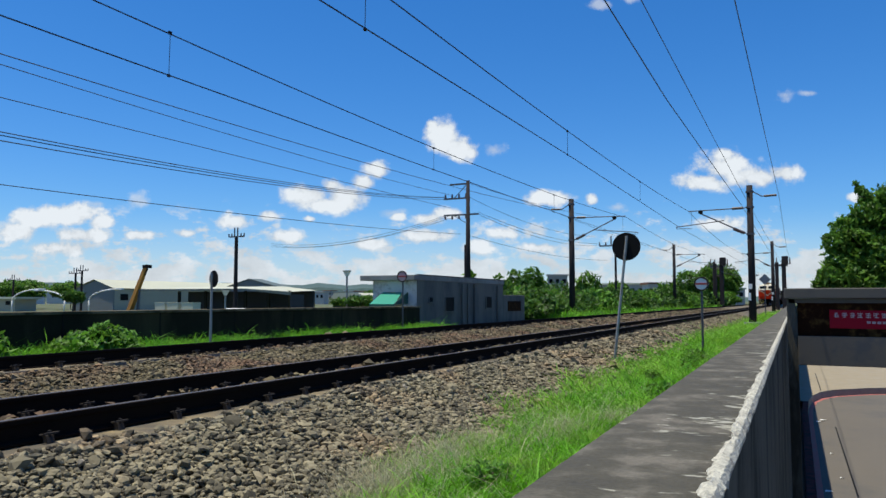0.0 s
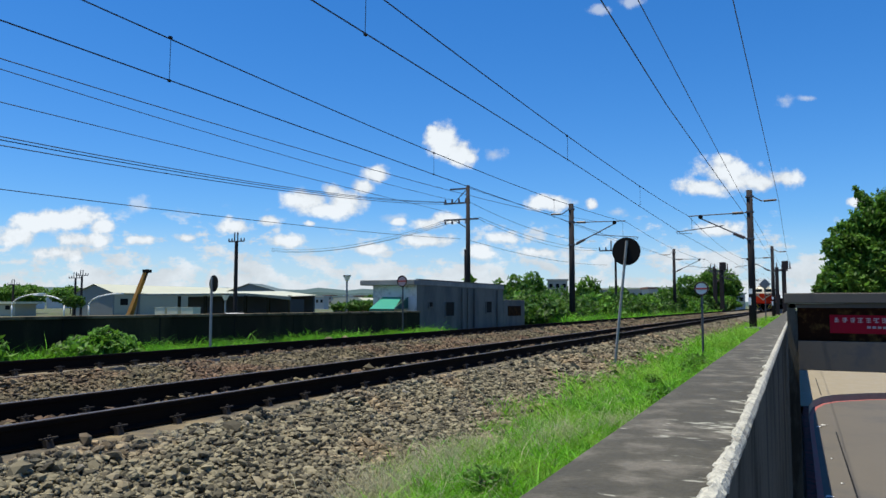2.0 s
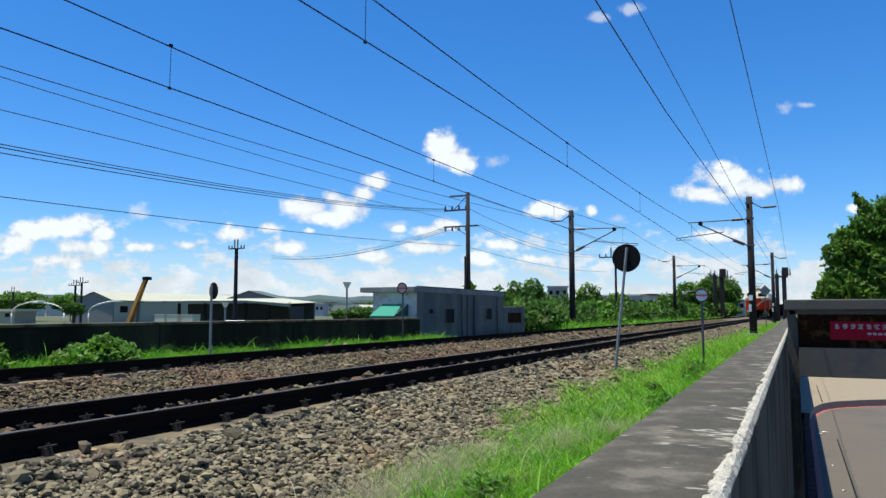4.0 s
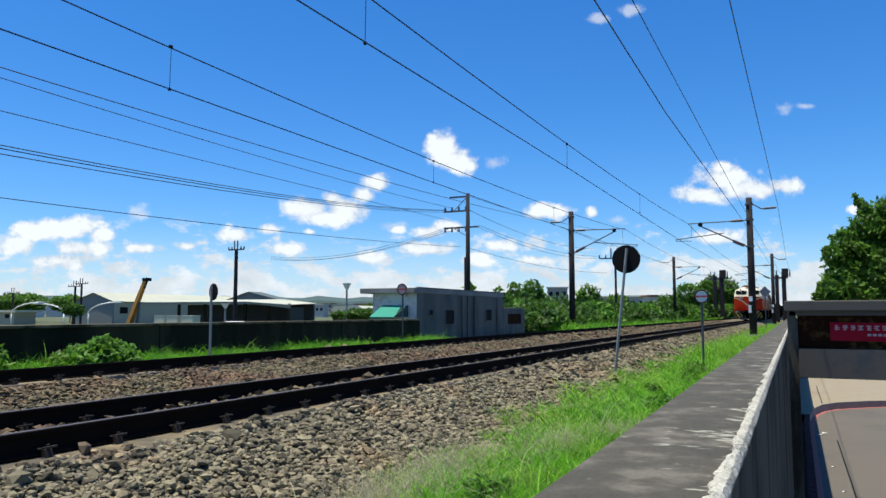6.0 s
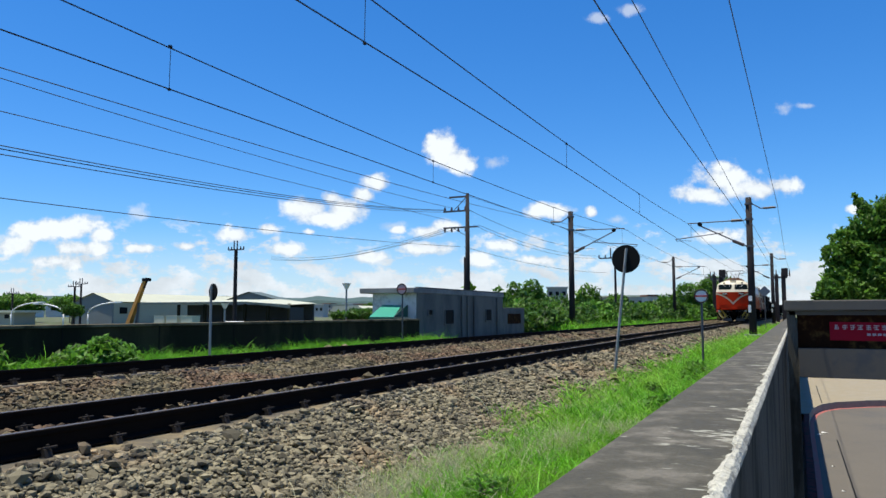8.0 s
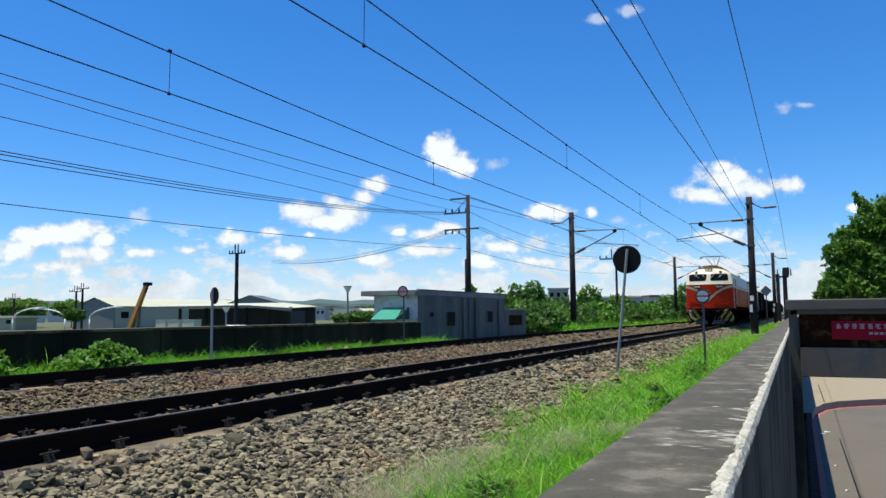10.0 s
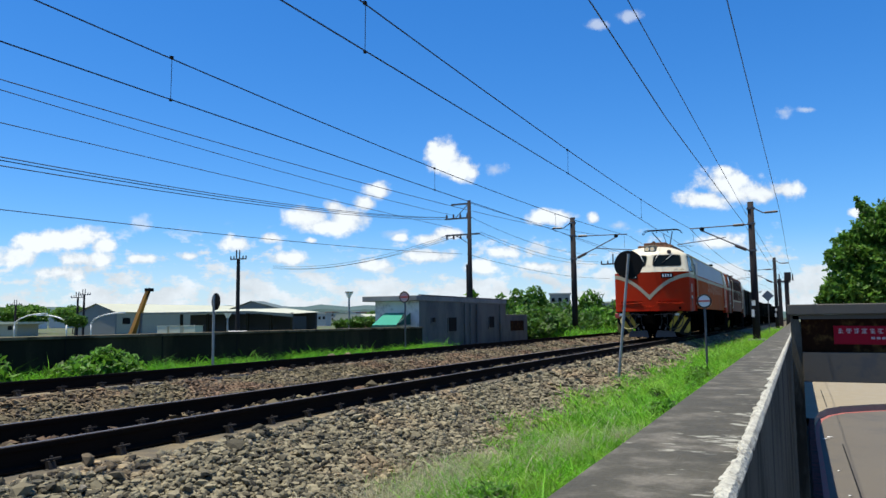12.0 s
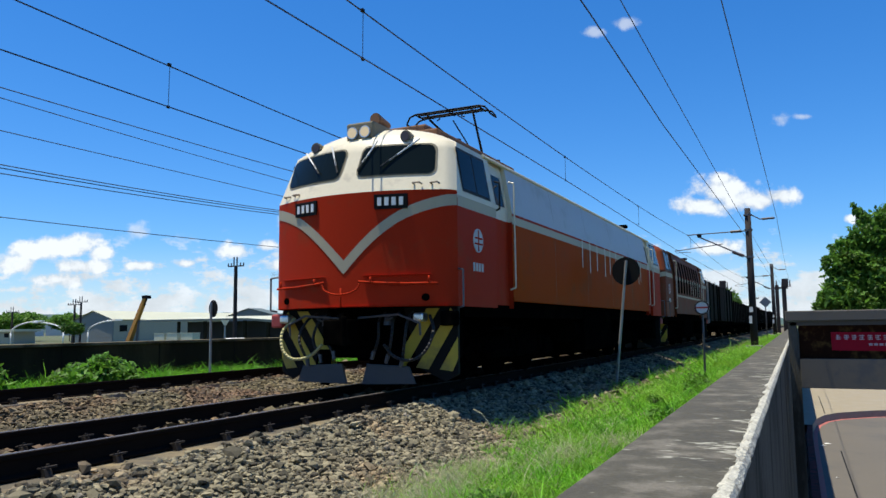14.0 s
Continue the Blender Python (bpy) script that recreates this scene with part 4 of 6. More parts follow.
def cap_material():
    """Dark worn concrete top with pale scrape marks that thicken towards the street edge."""
    m = material("worn_wall_top", (0.060, 0.054, 0.037), 0.92, vary=0.5, scale=6, bump=0.5, fine=90, second=(0.105, 0.094, 0.074), amount=0.45, stain=6.0)
    t = m.node_tree
    b = t.nodes["Principled BSDF"]
    src = b.inputs["Base Color"].links[0].from_socket
    tc, mp, nz = t.nodes.new("ShaderNodeTexCoord"), t.nodes.new("ShaderNodeMapping"), t.nodes.new("ShaderNodeTexNoise")
    mp.inputs[3].default_value = (11.0, 27.0, 6.0)
    nz.inputs[2].default_value, nz.inputs[3].default_value, nz.inputs[4].default_value = 1.0, 5.0, 0.6
    t.links.new(tc.outputs["Object"], mp.inputs[0])
    t.links.new(mp.outputs[0], nz.inputs[0])
    sp = t.nodes.new("ShaderNodeSeparateXYZ")
    t.links.new(tc.outputs["Object"], sp.inputs[0])
    edge = t.nodes.new("ShaderNodeMapRange")
    t.links.new(sp.outputs[0], edge.inputs[0])
    edge.inputs[1].default_value, edge.inputs[2].default_value = -0.40, -0.17
    edge.inputs[3].default_value, edge.inputs[4].default_value = -0.02, 0.15
    ad = t.nodes.new("ShaderNodeMath")
    clump = t.nodes.new("ShaderNodeTexNoise")
    clump.inputs[2].default_value, clump.inputs[3].default_value = 3.3, 3.0
    t.links.new(tc.outputs["Object"], clump.inputs[0])
    uneven = t.nodes.new("ShaderNodeMath")
    uneven.operation = "MULTIPLY_ADD"
    t.links.new(clump.outputs[0], uneven.inputs[0])
    uneven.inputs[1].default_value = 0.7
    t.links.new(nz.outputs[0], uneven.inputs[2])
    t.links.new(uneven.outputs[0], ad.inputs[0])
    t.links.new(edge.outputs[0], ad.inputs[1])
    cut = t.nodes.new("ShaderNodeMapRange")
    t.links.new(ad.outputs[0], cut.inputs[0])
    cut.inputs[1].default_value, cut.inputs[2].default_value = 1.05, 1.13
    cut.inputs[4].default_value = 0.8
    mx = t.nodes.new("ShaderNodeMixRGB")
    t.links.new(cut.outputs[0], mx.inputs[0])
    t.links.new(src, mx.inputs[1])
    mx.inputs[2].default_value = (0.40, 0.39, 0.32, 1)
    t.links.new(mx.outputs[0], b.inputs["Base Color"])
    return m


M_CAP = cap_material()
M_MORTAR = material("chipped_white_mortar", (0.50, 0.48, 0.40), 0.92, vary=0.5, scale=22, bump=0.9, fine=130, second=(0.30, 0.28, 0.23), amount=0.35, stain=9)
# Dark warm base carries part of the street face's shade, besides stains.
M_FACE = material("shade_dark_stained_wall_face", (0.090, 0.084, 0.066), 0.95, gloss=0.1, vary=0.35, scale=3, bump=0.9, fine=40, second=(0.030, 0.028, 0.022), amount=0.5, stain=2, stretch=(1, 1, 0.3))
M_BEAM = material("grey_painted_beam", (0.094, 0.084, 0.068), 0.8, vary=0.12, scale=1.5, bump=0.1, second=(0.065, 0.065, 0.065), amount=0.3)
M_PANEL = material("rusted_brown_panel", (0.024, 0.009, 0.004), 0.85, gloss=0.05, vary=0.5, scale=5, bump=0.15, second=(0.075, 0.040, 0.012), amount=0.35, stain=5)
M_BANNER = material("red_banner_cloth", (0.36, 0.010, 0.022), 0.8, gloss=0.1, vary=0.1, scale=3, bump=0.05)
M_BANNERTEXT = material("pale_banner_print", (0.50, 0.34, 0.33), 0.7, vary=0.1, scale=9, bump=0.0)
M_ASPHALT = material("worn_asphalt", (0.112, 0.098, 0.080), 0.92, vary=0.15, scale=0.7, bump=0.3, fine=60, second=(0.085, 0.079, 0.071), amount=0.4, stain=0.35)
M_PAVE = material("pale_pavement", (0.26, 0.22, 0.155), 0.9, vary=0.15, scale=1.5, bump=0.2, second=(0.27, 0.24, 0.19), amount=0.35)
M_KERB = material("kerb_stone", (0.22, 0.19, 0.15), 0.9, vary=0.25, scale=3, bump=0.3)
M_REDLINE = material("faded_red_road_paint", (0.36, 0.10, 0.085), 0.85, vary=0.25, scale=6, bump=0.1, second=(0.2, 0.12, 0.1), amount=0.4, stain=6)

wall_turn = pose(0, 0, 0, 0, 0, 0.516)
parapet = tagged(new("parapet_wall"), "dark concrete parapet wall with a chipped pale edge", "wall", "", "structure")
parapet.matrix_basis = wall_turn
YW = [-12 + 0.5 * i for i in range(24)] + [0.15 * i for i in range(160)] + [24 + 4 * i for i in range(45)]
part("wall_top", Build().sheet([[(-0.555 + 0.006 * noise.noise((y * 2, 1, 0)), y, 0.36), (-0.55, y, 0.425), (-0.535, y, 0.438)] +
                                [(x, y, 0.44 + 0.004 * noise.noise((x * 9, y * 3, 0))) for x in (-0.45, -0.35, -0.25, -0.17)] + [(-0.165, y, 0.43)] for y in YW]), M_CAP, parapet, "worn grey wall top with pale scrapes", smooth=True)
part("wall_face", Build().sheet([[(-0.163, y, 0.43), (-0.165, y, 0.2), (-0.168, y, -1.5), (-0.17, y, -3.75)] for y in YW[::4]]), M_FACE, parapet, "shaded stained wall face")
part("wall_back", Build().sheet([[(-0.555, y, -0.9), (-0.555, y, 0.37)] for y in YW[::4]]), M_CAP, parapet)
rows = []
for i in range(1500):
    y = 0.7 + 0.010 * i * (1 + i / 1500)
    wob = 0.024 + 0.018 * noise.noise((y * 2.3, 3, 0)) + 0.020 * noise.noise((y * 11, 5, 0)) + 0.012 * noise.noise((y * 37, 8, 0))
    j = lambda k: 0.004 * noise.noise((y * 26, k * 3.1, 0)) + 0.0045 * noise.noise((y * 75, k * 5.7, 2))
    rows.append([(-0.165 - wob, y, 0.438), (-0.165 - wob * 0.8, y, 0.447 + j(1)), (-0.165 - wob * 0.4, y, 0.452 + 1.6 * j(2)), (-0.160 + j(3), y, 0.447 + j(4)),
                 (-0.150 + j(5), y, 0.428 + j(6)), (-0.158 + j(7), y, 0.40 + 2 * j(8))])
part("mortar_edge", Build().sheet(rows), M_MORTAR, parapet, "crumbling pale mortar along the edge")

beam = thing("banner_beam", "grey roadside beam with a dark panel and red banner", "beam", pose(0, 13.0, 0))
part("coping", Build().prism([(-0.08, 0.87), (0.48, 0.87), (0.48, 1.03), (-0.08, 1.03)], "x", -0.27, 14), M_BEAM, beam, "grey coping along the beam", bevel=0.015)
part("upper_rail", Build().box(-0.20, 14, 0.0, 0.4, 0.80, 0.868), M_BEAM, beam)
part("panel", Build().box(-0.09, 14, 0.06, 0.34, 0.29, 0.80), M_PANEL, beam, "dark rust-brown panel")
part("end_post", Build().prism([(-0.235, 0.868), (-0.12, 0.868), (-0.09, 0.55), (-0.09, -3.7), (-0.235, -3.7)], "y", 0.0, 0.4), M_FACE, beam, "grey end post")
part("lower_beam", Build().box(-0.09, 14, -0.02, 0.42, -0.16, 0.288), M_BEAM, beam, "smooth grey lower beam", bevel=0.01)
part("far_post", Build().box(13.7, 14.0, 0.0, 0.4, -3.7, 0.87), M_FACE, beam)
banner = part("banner", Build().sheet([[(x, 0.045 + 0.008 * math.sin(x * 9), z0 - 0.012 * x) for x in [0.36 + 0.12 * i for i in range(32)]] for z0 in (0.42, 0.56, 0.70)]), M_BANNER, beam, "red cloth banner with pale print")
random.seed(3)
for k in range(15):
    x = 0.42 + k * 0.105
    b = Build()
    for q in range(3):
        z = 0.588 + q * 0.027 - 0.012 * x
        b.box(x + random.uniform(0, 0.02), x + random.uniform(0.05, 0.08), 0.030, 0.034, z, z + 0.014)
    d = x + random.uniform(0.02, 0.06)
    b.box(d, d + 0.014, 0.029, 0.033, 0.585 - 0.012 * x, 0.66 - 0.012 * x)
    part("print_bar", b, M_BANNERTEXT, banner)
for k in range(12):
    x = 0.86 + k * 0.07
    part("print_bar", Build().box(x, x + 0.05, 0.030, 0.034, 0.50 - 0.012 * x, 0.535 - 0.012 * x), M_BANNERTEXT, banner)

road = structure("road", Build().sheet([[(x, y, ROAD_Z) for x in (-0.6, 3, 10, 60)] for y in (-60, 0, 12, 25, 60, 160)]), M_ASPHALT, "worn grey asphalt street below the wall", "road")
curve = [(0.16, -10), (0.16, 6), (0.16, 16), (0.11, 24), (0.05, 31), (0.08, 34.6), (0.25, 36.8), (0.6, 38.4), (1.2, 39.6), (2.6, 41.0), (6, 43.2), (20, 47), (60, 50)]
b = Build()
b.v += [(x, y, z) for z in (ROAD_Z - 0.05, ROAD_Z + 0.30) for x, y in curve]
n = len(curve)
b.f += [(i, i + 1, n + i + 1, n + i) for i in range(n - 1)]
structure("kerb", b, M_KERB, "weathered kerb along the street edge", "kerb")
structure("pavement", Build().sheet([[(-0.9, y, ROAD_Z + 0.296), (x - 0.004, y, ROAD_Z + 0.296)] for x, y in curve[5:]] + [[(-1.5, 120, ROAD_Z + 0.296), (60, 120, ROAD_Z + 0.296)]]),
          M_PAVE, "pale concrete pavement", "pavement")
# The wall's shadow on this kerb is put into its darker red.
M_KERB_SHADE = material("shade_dark_red_kerb_paint", (0.12, 0.030, 0.030), 0.95, gloss=0.1, vary=0.4, scale=4, bump=0.2, second=(0.03, 0.022, 0.020), amount=0.6, stain=3)
structure("painted_kerb", Build().sheet([[(x - 0.2, y, ROAD_Z - 0.02), (x - 0.2, y, ROAD_Z + 0.3), (x - 0.003, y, ROAD_Z + 0.3)] for x, y in curve[:6]]), M_KERB_SHADE, "kerb with faded red paint at the foot of the wall", "kerb")
structure("kerb_line", Build().sheet([[(x + 0.02, y - 0.02, ROAD_Z + 0.005), (x + 0.16, y - 0.22 if y > 30 else y, ROAD_Z + 0.005)] for x, y in curve]), M_REDLINE, "faded red line painted along the kerb", "road marking")
b = Build()
for x0, y0, x1, y1 in ((0.9, 30.0, 1.02, 17.0), (0.5, 48, 0.62, 39)):
    z = ROAD_Z + 0.004 if y0 < 36 else ROAD_Z + 0.30
    b.sheet([[(x0 - 0.02, y0, z), (x0 + 0.02, y0, z)], [(x1 - 0.02, y1, z), (x1 + 0.02, y1, z)]])
structure("road_joint", b, M_BLACK, "dark joint across the asphalt", "road joint")
for x, y, r in ((0.42, 19.9, 0.10), (0.55, 31.5, 0.12), (0.4, 31.0, 0.1), (0.75, 21.5, 0.05), (0.62, 24.8, 0.05)):
    b = Build().sheet([[(x - r, y - r, ROAD_Z + 0.01), (x + r * 0.6, y - r * 0.8, ROAD_Z + 0.03)], [(x - r * 0.7, y + r, ROAD_Z + 0.02), (x + r, y + r * 0.7, ROAD_Z + 0.008)]])
    tagged(part("paper_scrap", b, M_WHITE), "crumpled white paper scrap on the street", "litter", "litter on the street")

# ---- masts, wires and poles ----


def catenary_mast(x, y, top, reach, arm_z, contact_z, outrigger, label):
    """A concrete mast with a bracket over the track on the side of reach."""
    t = thing("catenary_mast", label, "mast", pose(x, y, 0), "catenary masts")
    part("pole", Build().tube((0, 0, -0.9), (0, 0, top), 0.20, 0.155, n=14), M_MAST, t, "dark tapered concrete pole", smooth=True)
    part("footing", Build().box(-0.42, 0.42, -0.42, 0.42, -0.9, -0.30), M_CONC, t, "concrete footing", bevel=0.03)
    s = 1 if reach > 0 else -1
    for z in (arm_z + 0.02, arm_z - 1.42, top - 0.35):
        part("clamp", Build().tube((0, 0, z - 0.05), (0, 0, z + 0.05), 0.21, n=14), M_STEEL, t)
    arm = part("top_arm", Build().tube((s * 0.15, 0, arm_z), (reach, 0, arm_z - 0.05), 0.03), M_STEEL, t, "steel top tube")
    part("insulator", Build().tube((s * 0.35, 0, arm_z), (s * 0.9, 0, arm_z - 0.01), 0.075, n=10), M_INSUL, arm)
    diag = part("bracket_tube", Build().tube((s * 0.15, 0, arm_z - 1.42), (reach * 0.8, 0, arm_z - 0.2), 0.035), M_STEEL, t, "slanting bracket tube")
    part("insulator", Build().tube((s * 0.3, 0, arm_z - 1.36), (s * 0.85, 0, arm_z - 1.1), 0.085, n=10), M_INSUL, diag)
    part("pulley", Build().tube((reach * 0.8, -0.06, arm_z - 0.12), (reach * 0.8, 0.06, arm_z - 0.12), 0.12, n=12), M_BLACK, diag)
    st = part("steady_tube", Build().tube((reach * 0.42, 0, contact_z + 0.38), (reach * 1.22, 0, contact_z + 0.12), 0.025), M_STEEL, t, "registration tube")
    part("steady_arm", Build().line([(reach * 1.22, 0, contact_z + 0.12), (reach * 1.2, 0, contact_z + 0.02), (reach * 1.05, 0, contact_z + 0.03), (reach * 0.95, 0, contact_z)], 0.014, 6), M_STEEL, st)
    part("hanger", Build().tube((reach * 0.95, 0, contact_z + 0.2), (reach * 0.95, 0, arm_z - 0.05), 0.008, n=5), M_WIRE, st)
    if outrigger:
        e = outrigger
        o = part("outrigger", Build().tube((0, 0, top - 0.25), (e * 0.6, 0, top - 0.62), 0.03).tube((e * 0.55, 0, top - 0.62), (e * 1.35, 0, top - 0.6), 0.028), M_STEEL, t, "short steel outrigger")
        part("insulator", Build().tube((e * 0.7, 0, top - 0.62), (e * 1.3, 0, top - 0.6), 0.06, n=10), M_INSUL, o)
    if outrigger > 0:
        part("plate", Build().box(-0.16, 0.02, -0.215, -0.19, 1.45, 1.72), M_WHITE, t, "small white plate")
        part("plate", Build().box(-0.19, -0.05, -0.215, -0.17, 0.85, 1.25), M_WHITE, t, "small white plate")
    return t


catenary_mast(-2.42, 43.0, 7.0, -3.15, 5.80, 4.78, 1, "tall dark concrete catenary mast beside the grass verge")
catenary_mast(-13.07, 46.0, 7.25, 3.4, 6.05, 4.85, -1, "dark concrete catenary mast beyond the far track")
catenary_mast(-2.75, 85.0, 7.0, -3.0, 5.80, 4.78, 1, "distant concrete catenary mast beside the track")
catenary_mast(-13.1, 88.0, 7.2, 3.4, 6.05, 4.85, -1, "distant concrete catenary mast behind the far track")
catenary_mast(-13.1, 130.0, 7.2, 3.4, 6.05, 4.85, -1, "distant concrete catenary mast behind the far track")


def wire(pts, r, label, group="overhead wires"):
    t = tagged(part("overhead_wire", Build().line(pts, r, 5), M_WIRE), label, "wire", group)
    return t


def sagging(p, q, sag, n=14):
    p, q = Vector(p), Vector(q)
    return [p.lerp(q, i / n) - Vector((0, 0, sag * 4 * (i / n) * (1 - i / n))) for i in range(n + 1)]


for xc, zc, zm, z_arm, y0, y1, drops in ((X_NEAR, 4.75, 5.40, 5.78, -4.0, 43.0, (9.05, 19.4, 29.4)), (X_FAR, 4.63, 5.27, 5.9, -8.0, 46.0, (9.2, 19.3, 31.0))):
    w = wire([(xc + 0.1, -25, zc), (xc, 20, zc), (xc - 0.35 if xc > -7 else xc, y1, zc + 0.05), (xc, y1 + 42, zc + 0.05), (xc, y1 + 84, zc + 0.05), (xc, 400, zc)], 0.0115, "taut dark contact wire over the track")
    span = sagging((xc, y0, z_arm), (xc, y1, z_arm), z_arm - zm, 24)
    msg = [(xc, -25, z_arm - 0.2)] + span + sagging((xc, y1, z_arm), (xc, y1 + 42, z_arm), 0.4)[1:] + sagging((xc, y1 + 42, z_arm), (xc, y1 + 84, z_arm), 0.4)[1:] + [(xc, 400, z_arm)]
    m = wire(msg, 0.012, "sagging dark messenger wire over the track")
    for y in drops:
        f = [p for p in span if p.y <= y][-1]
        d = part("dropper", Build().tube((xc, y, zc), (xc + 0.01, y, f.z), 0.006, n=5), M_WIRE, m, "thin dropper")
        part("clamp", Build().box(xc - 0.02, xc + 0.02, y - 0.03, y + 0.03, f.z - 0.03, f.z + 0.02), M_BLACK, d)
        part("clamp", Build().box(xc - 0.015, xc + 0.015, y - 0.025, y + 0.025, zc - 0.02, zc + 0.025), M_BLACK, d)
wire([(-3.0, -20, 6.1), (-2.97, 12.07, 6.08), (-2.96, 19.21, 5.9), (-2.8, 43.0, 5.88), (-2.9, 85, 5.75), (-3.0, 130, 5.75)], 0.013, "dark feeder wire along the masts")
wire([(-3.15, -20, 8.2), (-3.0, 15.5, 7.40), (-2.85, 43, 6.80), (-2.9, 85, 6.85), (-3.0, 130, 6.9)], 0.0115, "dark feeder wire along the masts")
wire([(-1.1, -20, 7.28), (-1.05, 14.8, 6.80), (-1.0, 43, 6.41), (-1.4, 85, 6.4), (-1.5, 130, 6.4)], 0.0115, "dark feeder wire on the outriggers")
wire(sagging((-14.4, 46, 6.6), (-14.4, 88, 6.6), 0.2), 0.0115, "dark feeder wire on the outriggers")

# the timber-armed power pole behind the hut
pp = thing("power_pole", "tall dark power pole with crossarms and insulators", "pole", pose(-19.78, 45, 0), "power poles")
part("pole", Build().tube((0, 0, -1.0), (0, 0, 8.75), 0.19, 0.12, n=12), M_MAST, pp, smooth=True)
part("sleeve", Build().tube((-0.16, 0, 2.2), (-0.16, 0, 4.5), 0.11, n=10), M_MAST, pp)
for z, x0, x1 in ((8.55, -1.3, 0.1), (7.6, -1.75, 0.15), (6.5, -1.75, 0.75)):
    arm = part("crossarm", Build().box(x0, x1, -0.06, 0.06, z - 0.05, z + 0.05), M_STEEL, pp, "steel crossarm")
    if z < 8:
        part("brace", Build().tube((-0.08, 0, z - 0.6 if z < 7 else z + 0.9), (x0 * 0.6, 0, z), 0.025, n=6), M_STEEL, arm)
        for k in range(4):
            x = x0 + 0.1 + k * 0.5
            part("insulator", Build().tube((x, 0, z + 0.05 if z > 7 else z - 0.28), (x, 0, z + 0.3 if z > 7 else z - 0.05), 0.075, 0.05, n=10), M_INSUL, arm)
def power_line(near, pole, sag, r, label, group="power lines"):
    """A line that leaves its pole, passes a nearer point and hangs on beyond it."""
    p, q = Vector(near), Vector(pole)
    wire([q.lerp(p, k / 20) + Vector((0, 0, sag * (k / 20) * (k / 20 - 1))) for k in range(31)], r, label, group)


power_line((-14.4, 9.39, 5.78), (-14.4, 46.0, 6.65), 0.92, 0.012, "dark feeder wire on the outriggers", "overhead wires")
power_line((-17.0, 11.10, 6.42), (-21.05, 45, 7.87), 0.68, 0.012, "thin dark power line")
power_line((-17.0, 11.14, 5.63), (-21.05, 45, 6.99), 0.05, 0.012, "thin dark power line")
for near_z, pole_z, sag in ((4.81, 7.73, 1.47), (4.73, 7.70, 1.52), (4.60, 7.58, 1.37)):
    power_line((-17.0, 11.18, near_z), (-21.35, 45, pole_z), sag, 0.014, "thick dark power cable")
power_line((-17.0, 11.25, 3.56), (-20.31, 45, 5.22), 0.65, 0.012, "thin dark power line")
for p, q, sag in (((-19.78, 45, 8.6), (-17.35, 72, 8.9), 0.3), ((-19.0, 45, 6.6), (-17.4, 70, 6.2), 0.5), ((-19.3, 45, 6.6), (-17.5, 70, 6.0), 0.6), ((-19.6, 45, 7.6), (-17.6, 70, 6.9), 0.6),
                  ((-20.0, 45, 5.2), (-16.5, 70, 4.6), 0.4), ((-21.0, 45, 6.5), (-47.9, 60, 6.35), 0.9), ((-20.5, 45, 6.45), (-47.9, 60, 6.2), 0.8), ((-21.4, 45, 6.5), (-47.9, 60, 6.5), 0.8)):
    wire(sagging(p, q, sag), 0.013, "thin dark power line", "power lines")


def small_pole(x, y, top, w, base=-1.2, name="utility_pole", label="thin dark utility pole with a crossarm", r=0.13):
    t = thing(name, label, "pole", pose(x, y, 0), "utility poles")
    part("pole", Build().tube((0, 0, base), (0, 0, top - 0.9), r, r * 0.8, n=10), M_MAST, t)
    a = part("crossarm", Build().box(-w, w, -0.06, 0.06, top - 1.0, top - 0.88).box(-w * 0.3, -w * 0.3 + 0.1, -0.05, 0.05, top - 0.9, top).box(w * 0.1, w * 0.1 + 0.1, -0.05, 0.05, top - 0.9, top), M_STEEL, t)
    for x1 in (-w, -w * 0.6, w * 0.6, w):
        part("insulator", Build().tube((x1, 0, top - 0.9), (x1, 0, top - 0.6), 0.08, 0.05, n=8), M_INSUL, a)
    return t


small_pole(-52.4, 60, 8.3, 1.0, r=0.22)
small_pole(-15.7, 70, 6.9, 1.5, r=0.12)
small_pole(-108, 85, 6.2, 1.6, r=0.2)
small_pole(-106.5, 85, 6.6, 1.4, r=0.2)
small_pole(-128, 88, 5.4, 1.6, r=0.2)
small_pole(-8.9, 165, 6.8, 0.8, r=0.2)

for x, y, s in ((-11.6, 122, 1), (-2.9, 122, 1)):
    t = thing("transformer_mast", "dark twin mast carrying boxy equipment beside the track", "mast", pose(x, y, 0), "transformer masts")
    part("column", Build().box(-0.75, -0.25, -0.3, 0.3, -1, 6.5), M_MAST, t, bevel=0.03)
    part("column", Build().box(0.15, 0.75, -0.3, 0.3, -1, 6.9), M_MAST, t, bevel=0.03)
    part("crossbeam", Build().box(-1.2, 1.0, -0.2, 0.2, 5.9, 6.2), M_STEEL, t)
    part("equipment_box", Build().box(0.2, 1.1, -0.5, 0.5, 6.2, 7.4), M_MAST, t, bevel=0.05)
    for x1 in (-1.1, -0.5, 1.3):
        part("insulator", Build().tube((x1, 0, 6.2), (x1, 0, 7.2), 0.1, 0.07, n=8), M_INSUL, t)

# ---- line-side signs ----


